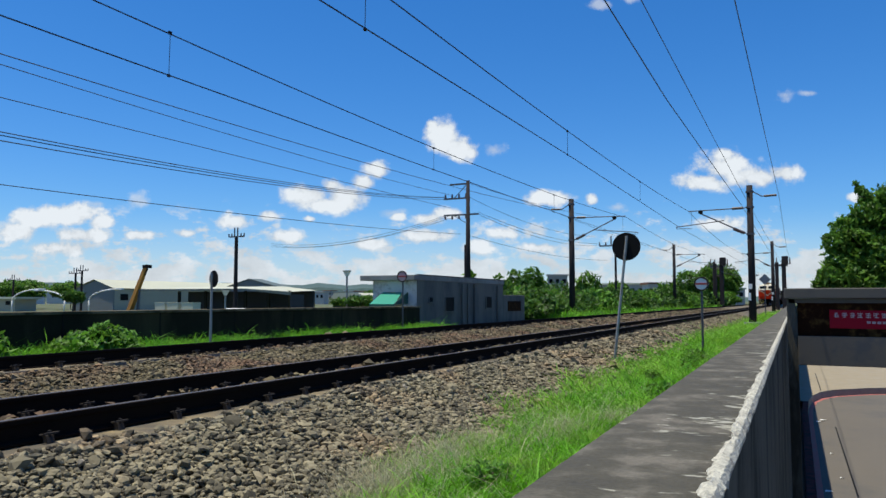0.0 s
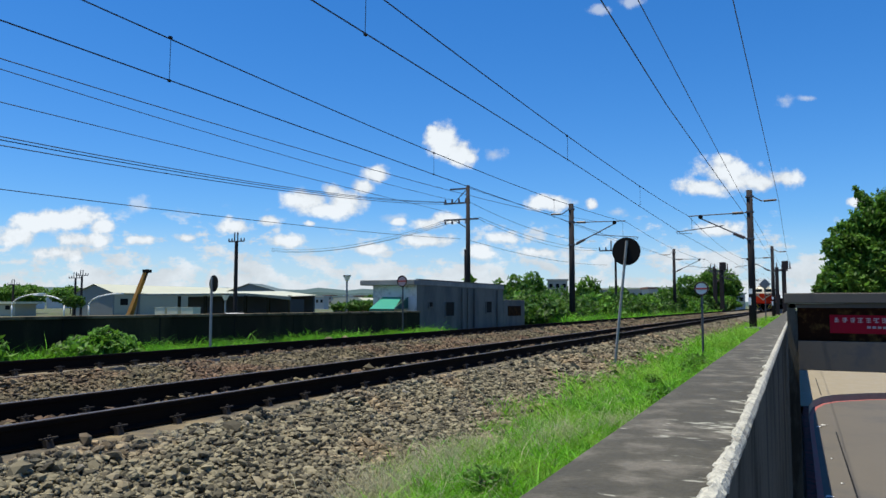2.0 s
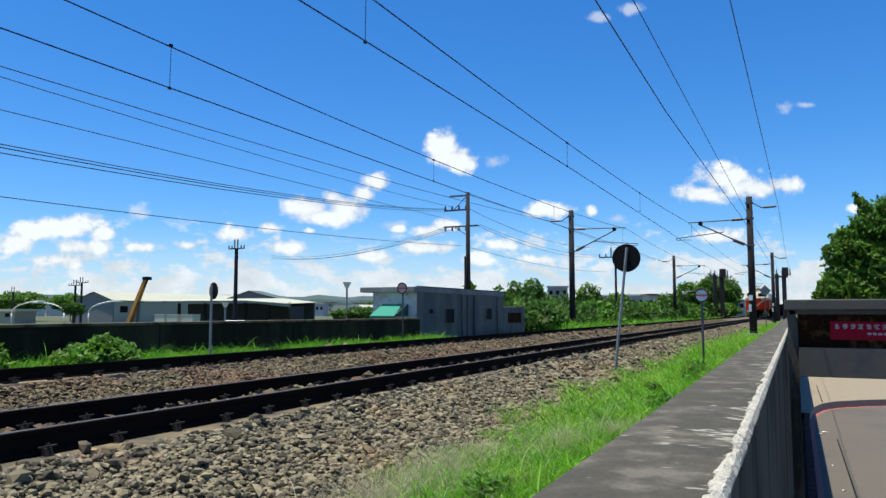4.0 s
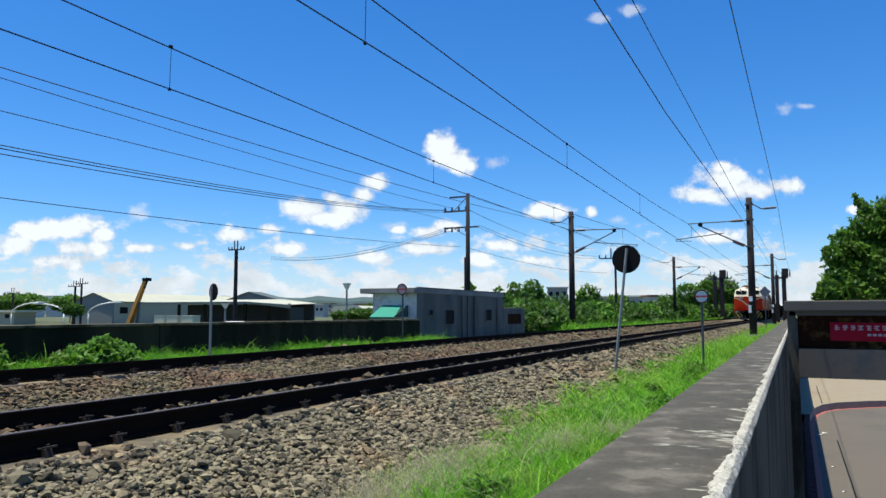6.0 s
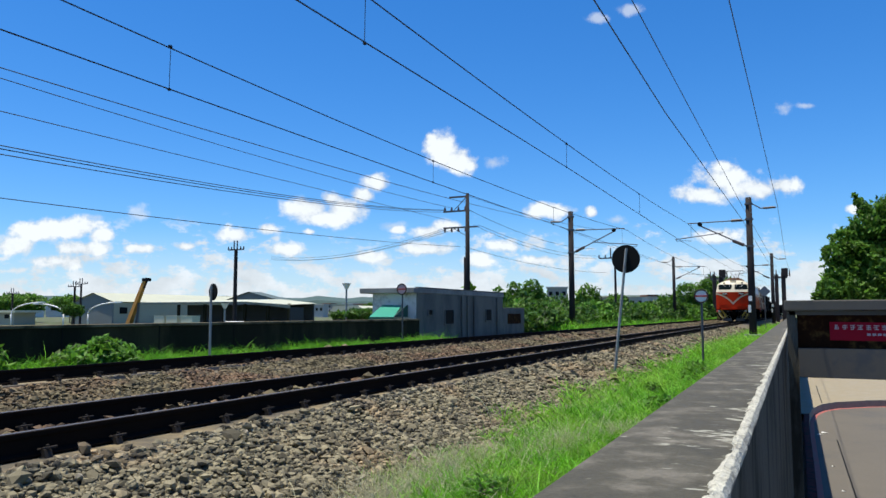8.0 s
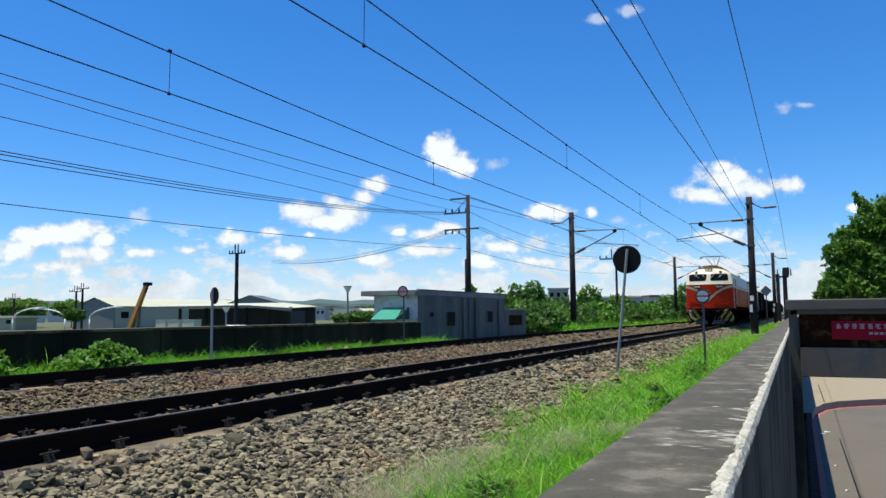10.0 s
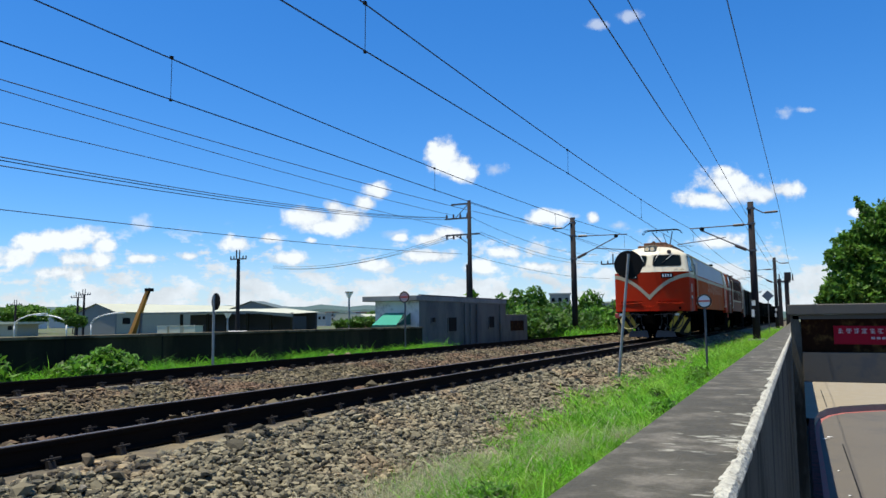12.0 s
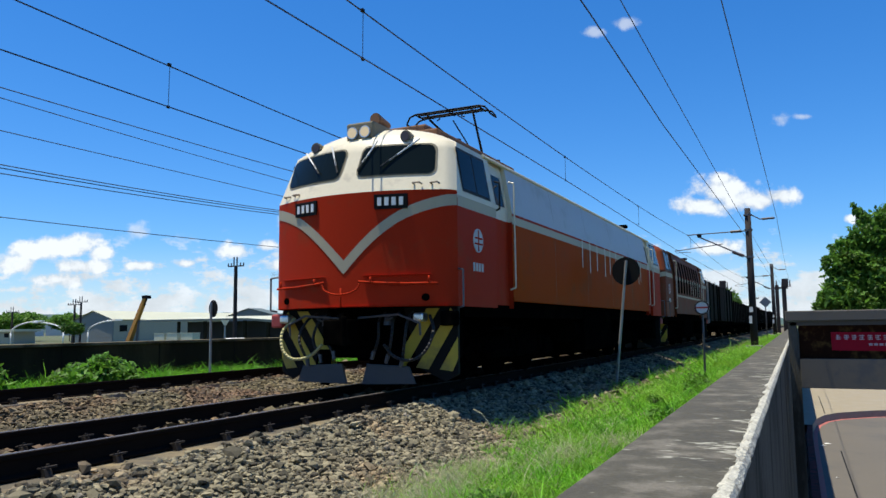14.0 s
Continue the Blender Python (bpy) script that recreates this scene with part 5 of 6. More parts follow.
def round_sign(x, y, base, z, r, front, rim, lean, label, bar=None, back=False):
    t = thing("round_sign", label, "sign", pose(x, y, 0, 0, lean, 0), "line-side signs")
    part("post", Build().tube((0, 0, base), (0, -0.0, z + (r * 0.75 if back else -r * 0.9)), 0.03, n=8), M_POLE if back or bar is None else M_STEEL, t, "thin metal post")
    d = part("disc", Build().tube((0, 0.04 if back else -0.04, z), (0, 0.06 if back else -0.06, z), r, n=36), front, t)
    if rim:
        part("rim", Build().ring((0, -0.06, z), "y", r - 0.02, 0.022, 36), rim, d)
    if bar:
        part("bar", Build().box(-r * 0.85, r * 0.85, -0.075, -0.066, z - r * 0.12, z + r * 0.12), bar, d)
    return t


round_sign(-3.66, 16.3, -0.6, 2.02, 0.305, M_BLACK, None, 6.5, "black round disc seen from behind on a leaning post", back=True)
round_sign(-2.43, 21.0, -0.8, 1.28, 0.19, M_WHITE, M_MAST, 0, "small white round sign with a dark bar", M_REDPAINT)
round_sign(-12.6, 23.0, -0.7, 1.67, 0.20, M_BANNERTEXT, M_MAST, 0, "faded round sign with a dark rim on a dark post", M_REDPAINT)
t = round_sign(-12.0, 12.95, -0.7, 1.32, 0.19, M_BLACK, None, 0, "dark round disc edge-on to the street on a pale post", back=True)
t.matrix_basis = pose(-12.0, 12.95, 0, 0, 0, -20)
M_SIGN_BACK = material("blue_grey_sign_back", (0.09, 0.12, 0.16), 0.7, vary=0.15, scale=4, bump=0.02)
t = thing("diamond_sign", "dark diamond sign on a thin post", "sign", pose(-2.75, 66, 0), "line-side signs")
part("post", Build().tube((0, 0, -0.8), (0, 0, 2.2), 0.04, n=8), M_STEEL, t)
part("plate", Build().prism([(-0.45, 2.55), (0, 2.1), (0.45, 2.55), (0, 3.0)], "y", -0.03, 0.01), M_SIGN_BACK, t, "weathered blue-grey plate")

# ---- beyond the far track ----
M_HUT = material("stained_hut_plaster", (0.125, 0.122, 0.11), 0.9, vary=0.18, scale=1.0, bump=0.15, second=(0.07, 0.073, 0.073), amount=0.6, stain=0.9, stretch=(1, 1, 0.35))
M_HUT_LIGHT = material("pale_hut_plaster", (0.55, 0.55, 0.53), 0.9, vary=0.12, scale=1.5, bump=0.1, second=(0.28, 0.28, 0.27), amount=0.4)
M_AWNING = material("green_awning", (0.02, 0.26, 0.18), 0.5, vary=0.12, scale=6, bump=0.05)
M_AWNING_DARK = material("dark_green_awning", (0.01, 0.075, 0.055), 0.6, vary=0.12, scale=6, bump=0.05)
M_SHEET = material("pale_sheet_metal", (0.50, 0.50, 0.37), 0.5, 0.0, vary=0.08, scale=0.4, bump=0.05)
M_CLAD = material("cream_cladding", (0.36, 0.345, 0.26), 0.7, vary=0.1, scale=0.3, bump=0.05)
# Shade on the gables is put into this blue-grey tone.
M_CLAD_SHADE = material("shaded_cladding", (0.17, 0.185, 0.18), 0.7, vary=0.1, scale=0.3, bump=0.05)
M_DARKROOF = material("dark_green_roof", (0.09, 0.12, 0.115), 0.6, vary=0.12, scale=0.4, bump=0.05)
# Inner shade of the open shed is put into this wall colour.
M_SHADE = material("shed_wall_shade_colour", (0.035, 0.038, 0.040), 0.8, vary=0.2, scale=0.5, bump=0.0)
M_BLUE = material("blue_container", (0.03, 0.07, 0.26), 0.6, vary=0.1, scale=1, bump=0.0)
M_CRANE = material("crane_orange", (0.42, 0.19, 0.03), 0.6, vary=0.15, scale=1.5, bump=0.02)
M_HILL = material("far_wooded_hill", (0.05, 0.09, 0.085), 1.0, vary=0.25, scale=0.01, bump=0.0, fine=0.08)
M_TOWN = material("far_town_wall", (0.42, 0.41, 0.39), 0.9, vary=0.15, scale=0.1, bump=0.0, random_ob=0.4)
M_TILEROOF = material("red_brown_roof", (0.20, 0.10, 0.07), 0.8, vary=0.2, scale=0.5, bump=0.0)

M_COPING = material("weathered_coping", (0.15, 0.125, 0.08), 0.95, gloss=0.1, vary=0.4, scale=2, bump=0.4, second=(0.05, 0.043, 0.028), amount=0.5, stain=1.5)
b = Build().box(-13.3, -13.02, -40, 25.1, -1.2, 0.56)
wf = structure("wall_far", b, M_CONC_DARK, "weathered dark concrete wall beyond the far track", "wall")
part("coping", Build().box(-13.36, -12.97, -40, 25.1, 0.56, 0.62), M_COPING, wf, "pale weathered coping", bevel=0.01)
for i in range(16):
    y = -14.5 + i * 2.45
    part("joint", Build().box(-13.021, -13.012, y - 0.012, y + 0.012, -1, 0.56), M_BLACK, wf)

hut = thing("trackside_hut", "grey flat-roofed concrete hut with stained walls", "hut")
part("wall", Build().box(-15.15, -13.2, 25.25, 34.3, -1.2, 1.62), M_HUT, hut, "stained grey plaster", bevel=0.02)
part("end_wall", Build().box(-15.15, -13.23, 25.235, 25.245, -1.2, 1.60), M_HUT_LIGHT, hut, "paler end wall")
part("roof", Build().box(-15.58, -13.17, 24.95, 34.34, 1.60, 1.80), M_CONC, hut, "thick concrete roof slab", bevel=0.02)
part("parapet", Build().box(-13.30, -13.165, 25.3, 34.33, 1.79, 1.84), M_HUT, hut)
annex = part("annex", Build().box(-15.0, -13.2, 34.305, 37.4, -1.2, 1.10), M_HUT, hut, "low grey annex", bevel=0.02)
part("opening", Build().box(-13.25, -13.19, 34.9, 36.8, 0.30, 0.80), M_PANEL, annex, "dark opening")
for y0, y1, z0, z1 in ((27.7, 28.5, 0.40, 0.96), (26.2, 26.5, 0.78, 0.95), (32.05, 32.7, 0.5, 1.0)):
    w = part("window", Build().box(-13.22, -13.18, y0, y1, z0, z1), M_BLACK, hut, "small dark window")
    part("window_frame", Build().box(-13.19, -13.16, y0 - 0.05, y0, z0, z1).box(-13.19, -13.16, y1, y1 + 0.05, z0, z1).box(-13.19, -13.15, y0 - 0.08, y1 + 0.08, z0 - 0.05, z0), M_HUT, w)
for y in (29.3, 29.9, 30.6, 33.4):
    part("drain_pipe", Build().tube((-13.15, y, -0.8), (-13.15, y, 1.55), 0.035, n=8), M_HUT, hut)
aw = part("awning", Build().sheet([[(-14.70, 25.22, 1.16), (-13.86, 25.22, 1.14)], [(-14.62, 24.1, 0.70), (-13.56, 24.1, 0.70)]]), M_AWNING, hut, "green sloping awning")
part("awning_side", Build().prism([(25.22, 1.15), (24.1, 0.70), (25.22, 0.70)], "x", -13.62, -13.58), M_AWNING_DARK, aw)
part("valance", Build().box(-14.62, -13.56, 24.08, 24.1, 0.56, 0.70), M_AWNING_DARK, aw)

# warehouses and yard
wh = thing("warehouse", "gabled warehouse with cream long side and shade-tinted gable", "warehouse")
part("gable_wall", Build().prism([(-114.1, -1.5), (-105, -1.5), (-105, 2.9), (-109.5, 4.3), (-114.1, 2.9)], "y", 90.0, 90.3), M_CLAD_SHADE, wh, "gable with its shade coloured blue-grey")
part("side_wall", Build().box(-105.2, -105.0, 90.3, 128, -1.5, 2.9), M_CLAD, wh, "cream cladding")
for sgn, x in ((1, -104.6), (-1, -114.5)):
    part("roof", Build().sheet([[(-109.5, y, 4.4), (x, y, 2.85)] for y in (89.7, 128)]), M_SHEET, wh, "pale metal roof")
for y0 in (91.5, 112):
    w = part("window", Build().box(-105.02, -104.95, y0, y0 + 1.6, 0.8, 1.9), M_BLACK, wh)
part("pilaster", Build().box(-105.0, -104.8, 95.2, 95.6, -1.5, 2.8), M_CLAD_SHADE, wh)
shed = thing("open_shed", "long low open shed with slim posts and dark interior", "shed")
part("roof", Build().sheet([[(-88, 80, 2.45), (-88, 90, 2.95)], [(-68, 80, 2.42), (-68, 88, 2.85)], [(-60.6, 80, 1.95), (-60.6, 86, 2.2)]]), M_SHEET, shed, "pale metal roof")
part("fascia", Build().prism([(-88, 2.15), (-68, 2.2), (-60.6, 1.5), (-60.6, 1.95), (-68, 2.42), (-88, 2.45)], "y", 79.9, 80.1), M_DARKROOF, shed, "dark fascia")
part("back_wall", Build().box(-84, -61, 85.7, 86, -1.5, 2.1), M_SHADE, shed, "rear wall coloured as the shed's inner shade")
part("end_wall", Build().box(-60.8, -60.6, 80.2, 83, -1.5, 1.6), M_SHADE, shed)
for x in (-80.4, -75.5, -72, -68.4, -64.5, -61):
    part("post", Build().box(x - 0.18, x + 0.18, 80.2, 80.5, -1.5, 2.1), M_CONC_DARK, shed, "slim post")
hall = thing("gabled_hall", "dark green gabled hall behind the open shed", "warehouse")
part("gable_wall", Build().prism([(-87.5, -1.5), (-76, -1.5), (-76, 2.9), (-82.6, 4.35), (-87.5, 3.0)], "y", 98, 98.3), M_CLAD_SHADE, hall)
part("side_wall", Build().box(-76.1, -75.9, 98.3, 101, -1.5, 2.9), M_DARKROOF, hall)
part("roof", Build().sheet([[(-82.6, y, 4.4), (-75.6, y, 2.85)] for y in (97.7, 101)]), M_DARKROOF, hall, "green metal roof")
part("roof", Build().sheet([[(-82.6, y, 4.4), (-87.9, y, 2.95)] for y in (97.7, 101)]), M_DARKROOF, hall, "green metal roof")
ws = thing("white_roofed_shed", "small shed with a pale metal roof", "shed")
part("wall", Build().box(-62, -55, 92, 98, -1.5, 0.7), M_SHADE, ws)
part("roof", Build().prism([(-62.5, 0.7), (-54.5, 0.7), (-57.5, 1.9), (-61.5, 1.9)], "y", 91.5, 98.5), M_SHEET, ws, "pale metal roof")
for x, y, w in ((-68.5, 66, 1.6), (-66.5, 66, 1.7), (-64.2, 66, 1.8)):
    t = thing("storage_box", "pale grey storage box in the yard", "box", pose(x, y, 0), "storage boxes")
    part("body", Build().box(-w / 2, w / 2, -0.6, 0.6, -1.2, 0.52), M_SHEET, t, bevel=0.03)
    part("lid", Build().box(-w / 2 - 0.04, w / 2 + 0.04, -0.64, 0.64, 0.52, 0.58), M_SHEET, t)
crane = thing("crane_boom", "raised orange crane boom with a dark tip", "crane", pose(-79.0, 70, -0.8))
part("boom", Build().tube((0, 0, -0.6), (3.1, 0, 5.9), 0.45, 0.30, n=4), M_CRANE, crane, "orange telescopic boom")
part("inner_boom", Build().tube((2.0, 0.1, 3.4), (3.3, 0.1, 6.15), 0.22, n=4), M_MAST, crane)
part("ram", Build().tube((1.6, 0, -0.4), (2.1, 0, 3.0), 0.14, n=8), M_STEEL, crane)
part("tip", Build().box(2.8, 3.7, -0.3, 0.4, 5.75, 6.15), M_BLACK, crane, "dark boom tip")
part("carriage", Build().box(-1.5, 2.5, -1.2, 1.2, -0.7, 0.2), M_BLACK, crane)
for x0, y0, x1, z1 in ((-116.5, 80, -109.3, 2.6), (-98.5, 80, -92.0, 2.5), (-128, 80, -121.0, 2.2), (-104, 80, -110.5, 2.4)):
    t = thing("curved_lamp", "curved white lamp arm above the yard", "lamp post", pose(0, 0, 0), "curved lamps")
    pts = [(x0, y0, -1.2), (x0, y0, 0.8)] + [(x0 + (x1 - x0) * (1 - math.cos(a)) , y0, 0.8 + (z1 - 0.8) * math.sin(a)) for a in [radians(90 * k / 8) for k in range(1, 9)]]
    part("arm", Build().line(pts, 0.11, 7), M_WHITE, t, "curved white tube", smooth=True)
    part("lamp_head", Build().box(x1 - 0.6, x1 + 0.6, y0 - 0.2, y0 + 0.2, z1 - 0.1, z1 + 0.12), M_WHITE, t)
t = thing("white_booth", "low white booth with a flat roof", "booth", pose(-127, 86, 0))
part("wall", Build().box(-4, 4, -1, 3, -1.5, 1.0), M_CLAD, t)
part("roof", Build().box(-5, 5, -1.6, 3.4, 1.0, 1.4), M_SHEET, t, "pale flat roof")
for x in (-2.5, 1.5):
    part("window", Build().box(x, x + 1.2, -1.04, -0.98, 0.0, 0.7), M_BLACK, t)
t = thing("shipping_container", "stacked blue shipping container", "container", pose(-140, 90, 0))
part("body", Build().box(-4, 2.3, -1.2, 1.2, -1.5, 3.0), M_BLUE, t, bevel=0.05)
part("door", Build().box(-3.8, 2.1, -1.26, -1.2, -1.3, 2.8), M_BLUE, t)
for x, y, top in ((-42.8, 66, 3.85), (-55.5, 62, 1.9)):
    t = thing("park_lamp", "pale post lamp with a flared head", "lamp post", pose(x, y, 0), "park lamps")
    part("post", Build().tube((0, 0, -1.3), (0, 0, top - 0.5), 0.10, n=8), M_POLE, t)
    part("head", Build().tube((0, 0, top - 0.55), (0, 0, top), 0.14, 0.42, n=10), M_WHITE, t)
    part("cap", Build().tube((0, 0, top), (0, 0, top + 0.08), 0.45, n=10), M_STEEL, t)
t = thing("parked_car", "white car roof showing above the wall", "car", pose(-43.6, 50, -0.28, 0, 0, 40))
part("body", Build().prism([(-1.9, -0.9), (1.9, -0.9), (1.9, -0.25), (1.1, -0.1), (0.6, 0.42), (-1.0, 0.45), (-1.7, -0.1), (-1.9, -0.2)], "x", -0.8, 0.8), M_WHITE, t, bevel=0.08)
part("side_glass", Build().prism([(-1.4, -0.1), (0.9, -0.1), (0.5, 0.33), (-0.95, 0.36)], "x", -0.815, 0.815), M_GLASS, t)

# far town and hills
far = Build()
rows = []
for i in range(90):
    a = radians(-10 + 1.1 * i)
    r = 1500
    h = 35 + 6 * noise.noise((i * 0.16, 2, 0)) + 6 * noise.noise((i * 0.6, 7, 0)) + (14 if 68 < i < 85 else 0) - (26 if i < 24 else 0)
    rows.append([(-r * math.sin(a), r * math.cos(a), -3), (-r * 1.02 * math.sin(a), r * 1.02 * math.cos(a), h * 0.7), (-r * 1.1 * math.sin(a), r * 1.1 * math.cos(a), max(h, 6))])
structure("backdrop", far.sheet(rows), M_HILL, "low wooded hills on the horizon", "hills")
random.seed(11)


def far_house(x, y, w, d, h, roof_mat, storeys):
    t = thing("far_building", "distant pale building seen over the trees", "building", pose(x, y, 0, 0, 0, random.uniform(-20, 40)), "far buildings")
    part("wall", Build().box(-w / 2, w / 2, -d / 2, d / 2, -2, h), M_TOWN, t)
    part("roof", Build().box(-w / 2 - 0.4, w / 2 + 0.4, -d / 2 - 0.4, d / 2 + 0.4, h, h + 0.5), roof_mat, t)
    for s in range(storeys):
        z = h - 2.6 - s * 3.0
        for k in range(3):
            x0 = -w / 2 + w * (k + 0.25) / 3
            part("window", Build().box(x0, x0 + w / 6, -d / 2 - 0.06, -d / 2 + 0.02, z, z + 1.4), M_BLACK, t)


for px, y, w, h, m, st in ((-0.70, 300, 7, 4.6, M_TOWN, 1), (-0.62, 330, 7, 5.2, M_TILEROOF, 1), (-0.66, 380, 9, 5.6, M_SHEET, 1), (-0.73, 420, 9, 6.5, M_TOWN, 1), (-0.58, 360, 8, 5.0, M_TOWN, 1), (-0.64, 430, 9, 7.0, M_TOWN, 2), (-0.68, 460, 8, 7.6, M_TILEROOF, 2), (-0.60, 450, 8, 6.5, M_SHEET, 1),
                            (-0.305, 260, 7, 9.6, M_TOWN, 3), (-0.165, 210, 9, 5.2, M_TILEROOF, 1), (-0.145, 200, 7, 5.0, M_TOWN, 1), (-0.20, 240, 8, 5.8, M_SHEET, 1), (-0.235, 250, 8, 6.0, M_SHEET, 1), (-0.11, 260, 7, 5.4, M_TOWN, 1),
                            (-1.42, 260, 16, 6.5, M_TOWN, 1), (-1.50, 250, 14, 7, M_TILEROOF, 1), (-1.3, 300, 16, 7.5, M_TOWN, 1), (-0.085, 300, 10, 5, M_SHEET, 1)):
    far_house(px * y, y, w, w * 0.7, h, m, st)

# ---- plants ----


def leaves(lobes, per, size, seed, flat=0.5):
    """Leaf pieces scattered in the outer shell of several lobes: (x, y, z, rx, ry, rz)."""
    r = np.random.default_rng(seed)
    out = []
    for x, y, z, a, b_, c in lobes:
        n = int(per * (a * b_ + a * c + b_ * c) / 3)
        d = r.normal(size=(n, 3))
        d /= np.linalg.norm(d, axis=1)[:, None]
        rough = 0.72 + 0.5 * r.random(n) * (0.55 + 0.45 * np.sin(d[:, 0] * 5 + d[:, 2] * 7 + seed) * np.sin(d[:, 1] * 6 + seed * 2))
        out.append(np.array((x, y, z)) + d * rough[:, None] * np.array((a, b_, c)))
    c = np.concatenate(out)
    n = len(c)
    u = r.normal(size=(n, 3))
    u /= np.linalg.norm(u, axis=1)[:, None]
    up = np.array((0, 0, 1.0)) + r.normal(size=(n, 3)) * flat
    w = np.cross(u, up)
    w /= np.linalg.norm(w, axis=1)[:, None] + 1e-9
    s = (size * r.lognormal(0, 0.3, n))[:, None]
    return np.stack([c - u * s, c + w * s * 0.45 - u * s * 0.1, c + u * s + up * 0 - np.array((0, 0, 0.25)) * s, c - w * s * 0.45 - u * s * 0.1], 1)


def plant(name, label, category, lobes, per, size, mat, seed, trunk=None, group="", flat=0.5):
    t = thing(name, label, category, None, group)
    x, y, z = lobes[0][:3]
    if trunk:
        bx, by, bz, r = trunk
        b = Build().tube((bx, by, bz), (bx + 0.1, by, bz + (z - bz) * 0.6), r, r * 0.7, n=9)
        for lx, ly, lz, *_ in lobes:
            b.tube((bx + 0.1, by, bz + (z - bz) * 0.6), (lx, ly, lz), r * 0.5, r * 0.15, n=6)
    else:
        b = Build()
        for lx, ly, lz, a, b2, c in lobes:
            b.tube((x, y, z - lobes[0][5]), (lx, ly, lz), 0.03, 0.01, n=5)
    part("trunk" if trunk else "stems", b, M_BARK, t, "brown branching wood")
    part("crown", quads("crown", leaves(lobes, per, size, seed, flat), [(0, 1, 2, 3)], mat), None, t, "dense green leaves")
    return t


plant("tree", "broad leafy green tree behind the beam", "tree",
      [(2.9, 60, 3.31, 1.62, 1.86, 1.54), (4.71, 61, 4.8, 2.43, 2.79, 2.31), (2.31, 59.5, 4.9, 0.97, 1.12, 0.92), (4.24, 60, 6.86, 1.15, 1.33, 1.09),
       (1.78, 59, 2.5, 0.92, 1.06, 0.87), (5.35, 60.5, 6.94, 1.29, 1.49, 1.23), (4.15, 60, 8.07, 0.55, 0.64, 0.53), (3.86, 60, 8.65, 0.34, 0.39, 0.33),
       (3.6, 60, 9.11, 0.21, 0.24, 0.2), (1.05, 59, 2.04, 0.42, 0.48, 0.39), (7.43, 63, 5.46, 4.03, 4.64, 3.83), (3.0, 60, 5.79, 1.11, 1.28, 1.05),
       (3.45, 60, 6.38, 0.6, 0.69, 0.57), (1.65, 59.5, 5.2, 0.34, 0.39, 0.32), (5.86, 60, 8.04, 1.02, 1.18, 0.97), (4.65, 60, 7.56, 0.6, 0.69, 0.57),
       (2.29, 59, 2.1, 1.16, 1.33, 1.1), (3.91, 60, 2.38, 1.99, 2.29, 1.89), (1.12, 59, 1.96, 0.49, 0.56, 0.47), (5.73, 61, 2.98, 2.76, 3.18, 2.63), (4.9, 60, 1.59, 1.81, 2.08, 1.72)],
      720, 0.17, M_LEAF_DARK, 5, (6.6, 61.6, -3.5, 0.35))
plant("tree", "dark small tree far along the line", "tree", [(-9.2, 118, 3.6, 2.1, 2.1, 1.8), (-8.2, 119, 2.4, 1.6, 1.6, 1.2)], 260, 0.28, M_LEAF_DARK, 6, (-9, 118, -1.5, 0.2)).location.x = -6.5

random.seed(21)
k = 0
for y, x, h in ((39, -14.6, 1.3), (42, -15.6, 1.9), (47, -16.2, 2.2), (50, -15.2, 1.6), (54, -17.0, 2.4), (60, -16.5, 2.2), (64, -15.6, 1.7), (70, -16.8, 2.3), (77, -15.5, 1.9), (84, -16, 2.3), (92, -15.5, 2.1), (100, -15, 2.3), (110, -14.5, 2.2), (124, -14.0, 2.4), (140, -14, 2.6), (58, -22, 3.2), (72, -24, 3.4), (90, -24, 3.2), (49, -20, 2.6), (46, -14.7, 0.7), (57, -14.4, 0.8), (68, -14.4, 0.8), (81, -14.2, 0.9), (95, -14, 1.1)):
    k += 1
    s = 0.9 + 0.008 * y
    h *= 0.68 if y < 62 else 0.82
    lobes = [(x, y, h * 0.4, 1.7 * s, 2.2 * s, h * 0.62)] + [(x + random.uniform(-1.4, 1.4) * s, y + random.uniform(-2.2, 2.2) * s, h * random.uniform(0.25, 0.75), random.uniform(0.35, 0.9) * s, random.uniform(0.45, 0.9) * s, random.uniform(0.3, 0.65) * s) for _ in range(11)]
    plant("bush", "dense green trackside bush", "bush", lobes, 400 if y < 70 else 240, 0.10 + 0.0015 * y, M_LEAF if k % 3 else M_LEAF_BRIGHT, 30 + k, None, "trackside bushes")
for x, y, h, w in ((-22.5, 66, 3.9, 1.0), (-26.0, 71, 3.9, 0.9), (-18.6, 71, 3.5, 1.1), (-20.5, 58, 2.5, 0.9), (-16.9, 76, 2.7, 1.2), (-15.2, 96, 3.0, 1.4), (-43.5, 68, 1.1, 2.2), (-40.5, 66, 1.3, 2.0), (-62, 105, 2.4, 3.0), (-97, 76, 2.3, 1.7), (-152, 106, 5.0, 5.0), (-141, 110, 4.6, 4.5), (-160, 112, 5.2, 5.0), (-131, 118, 4.2, 4.0), (-16.0, 165, 8.2, 4.0), (-21, 48, 2.9, 0.5), (-18.8, 48, 2.7, 0.4)):
    k += 1
    plant("tree", "leafy green tree beyond the railway", "tree", [(x, y, h * 0.7, w, w, h * 0.32), (x + w * 0.5, y, h * 0.5, w * 0.7, w * 0.7, h * 0.3), (x - w * 0.5, y, h * 0.55, w * 0.7, w * 0.6, h * 0.28)], 300, 0.16 + 0.001 * y, M_LEAF_DARK if h > 2.6 else M_LEAF, 30 + k, (x, y, -1.4, 0.12), "trees beyond the railway")
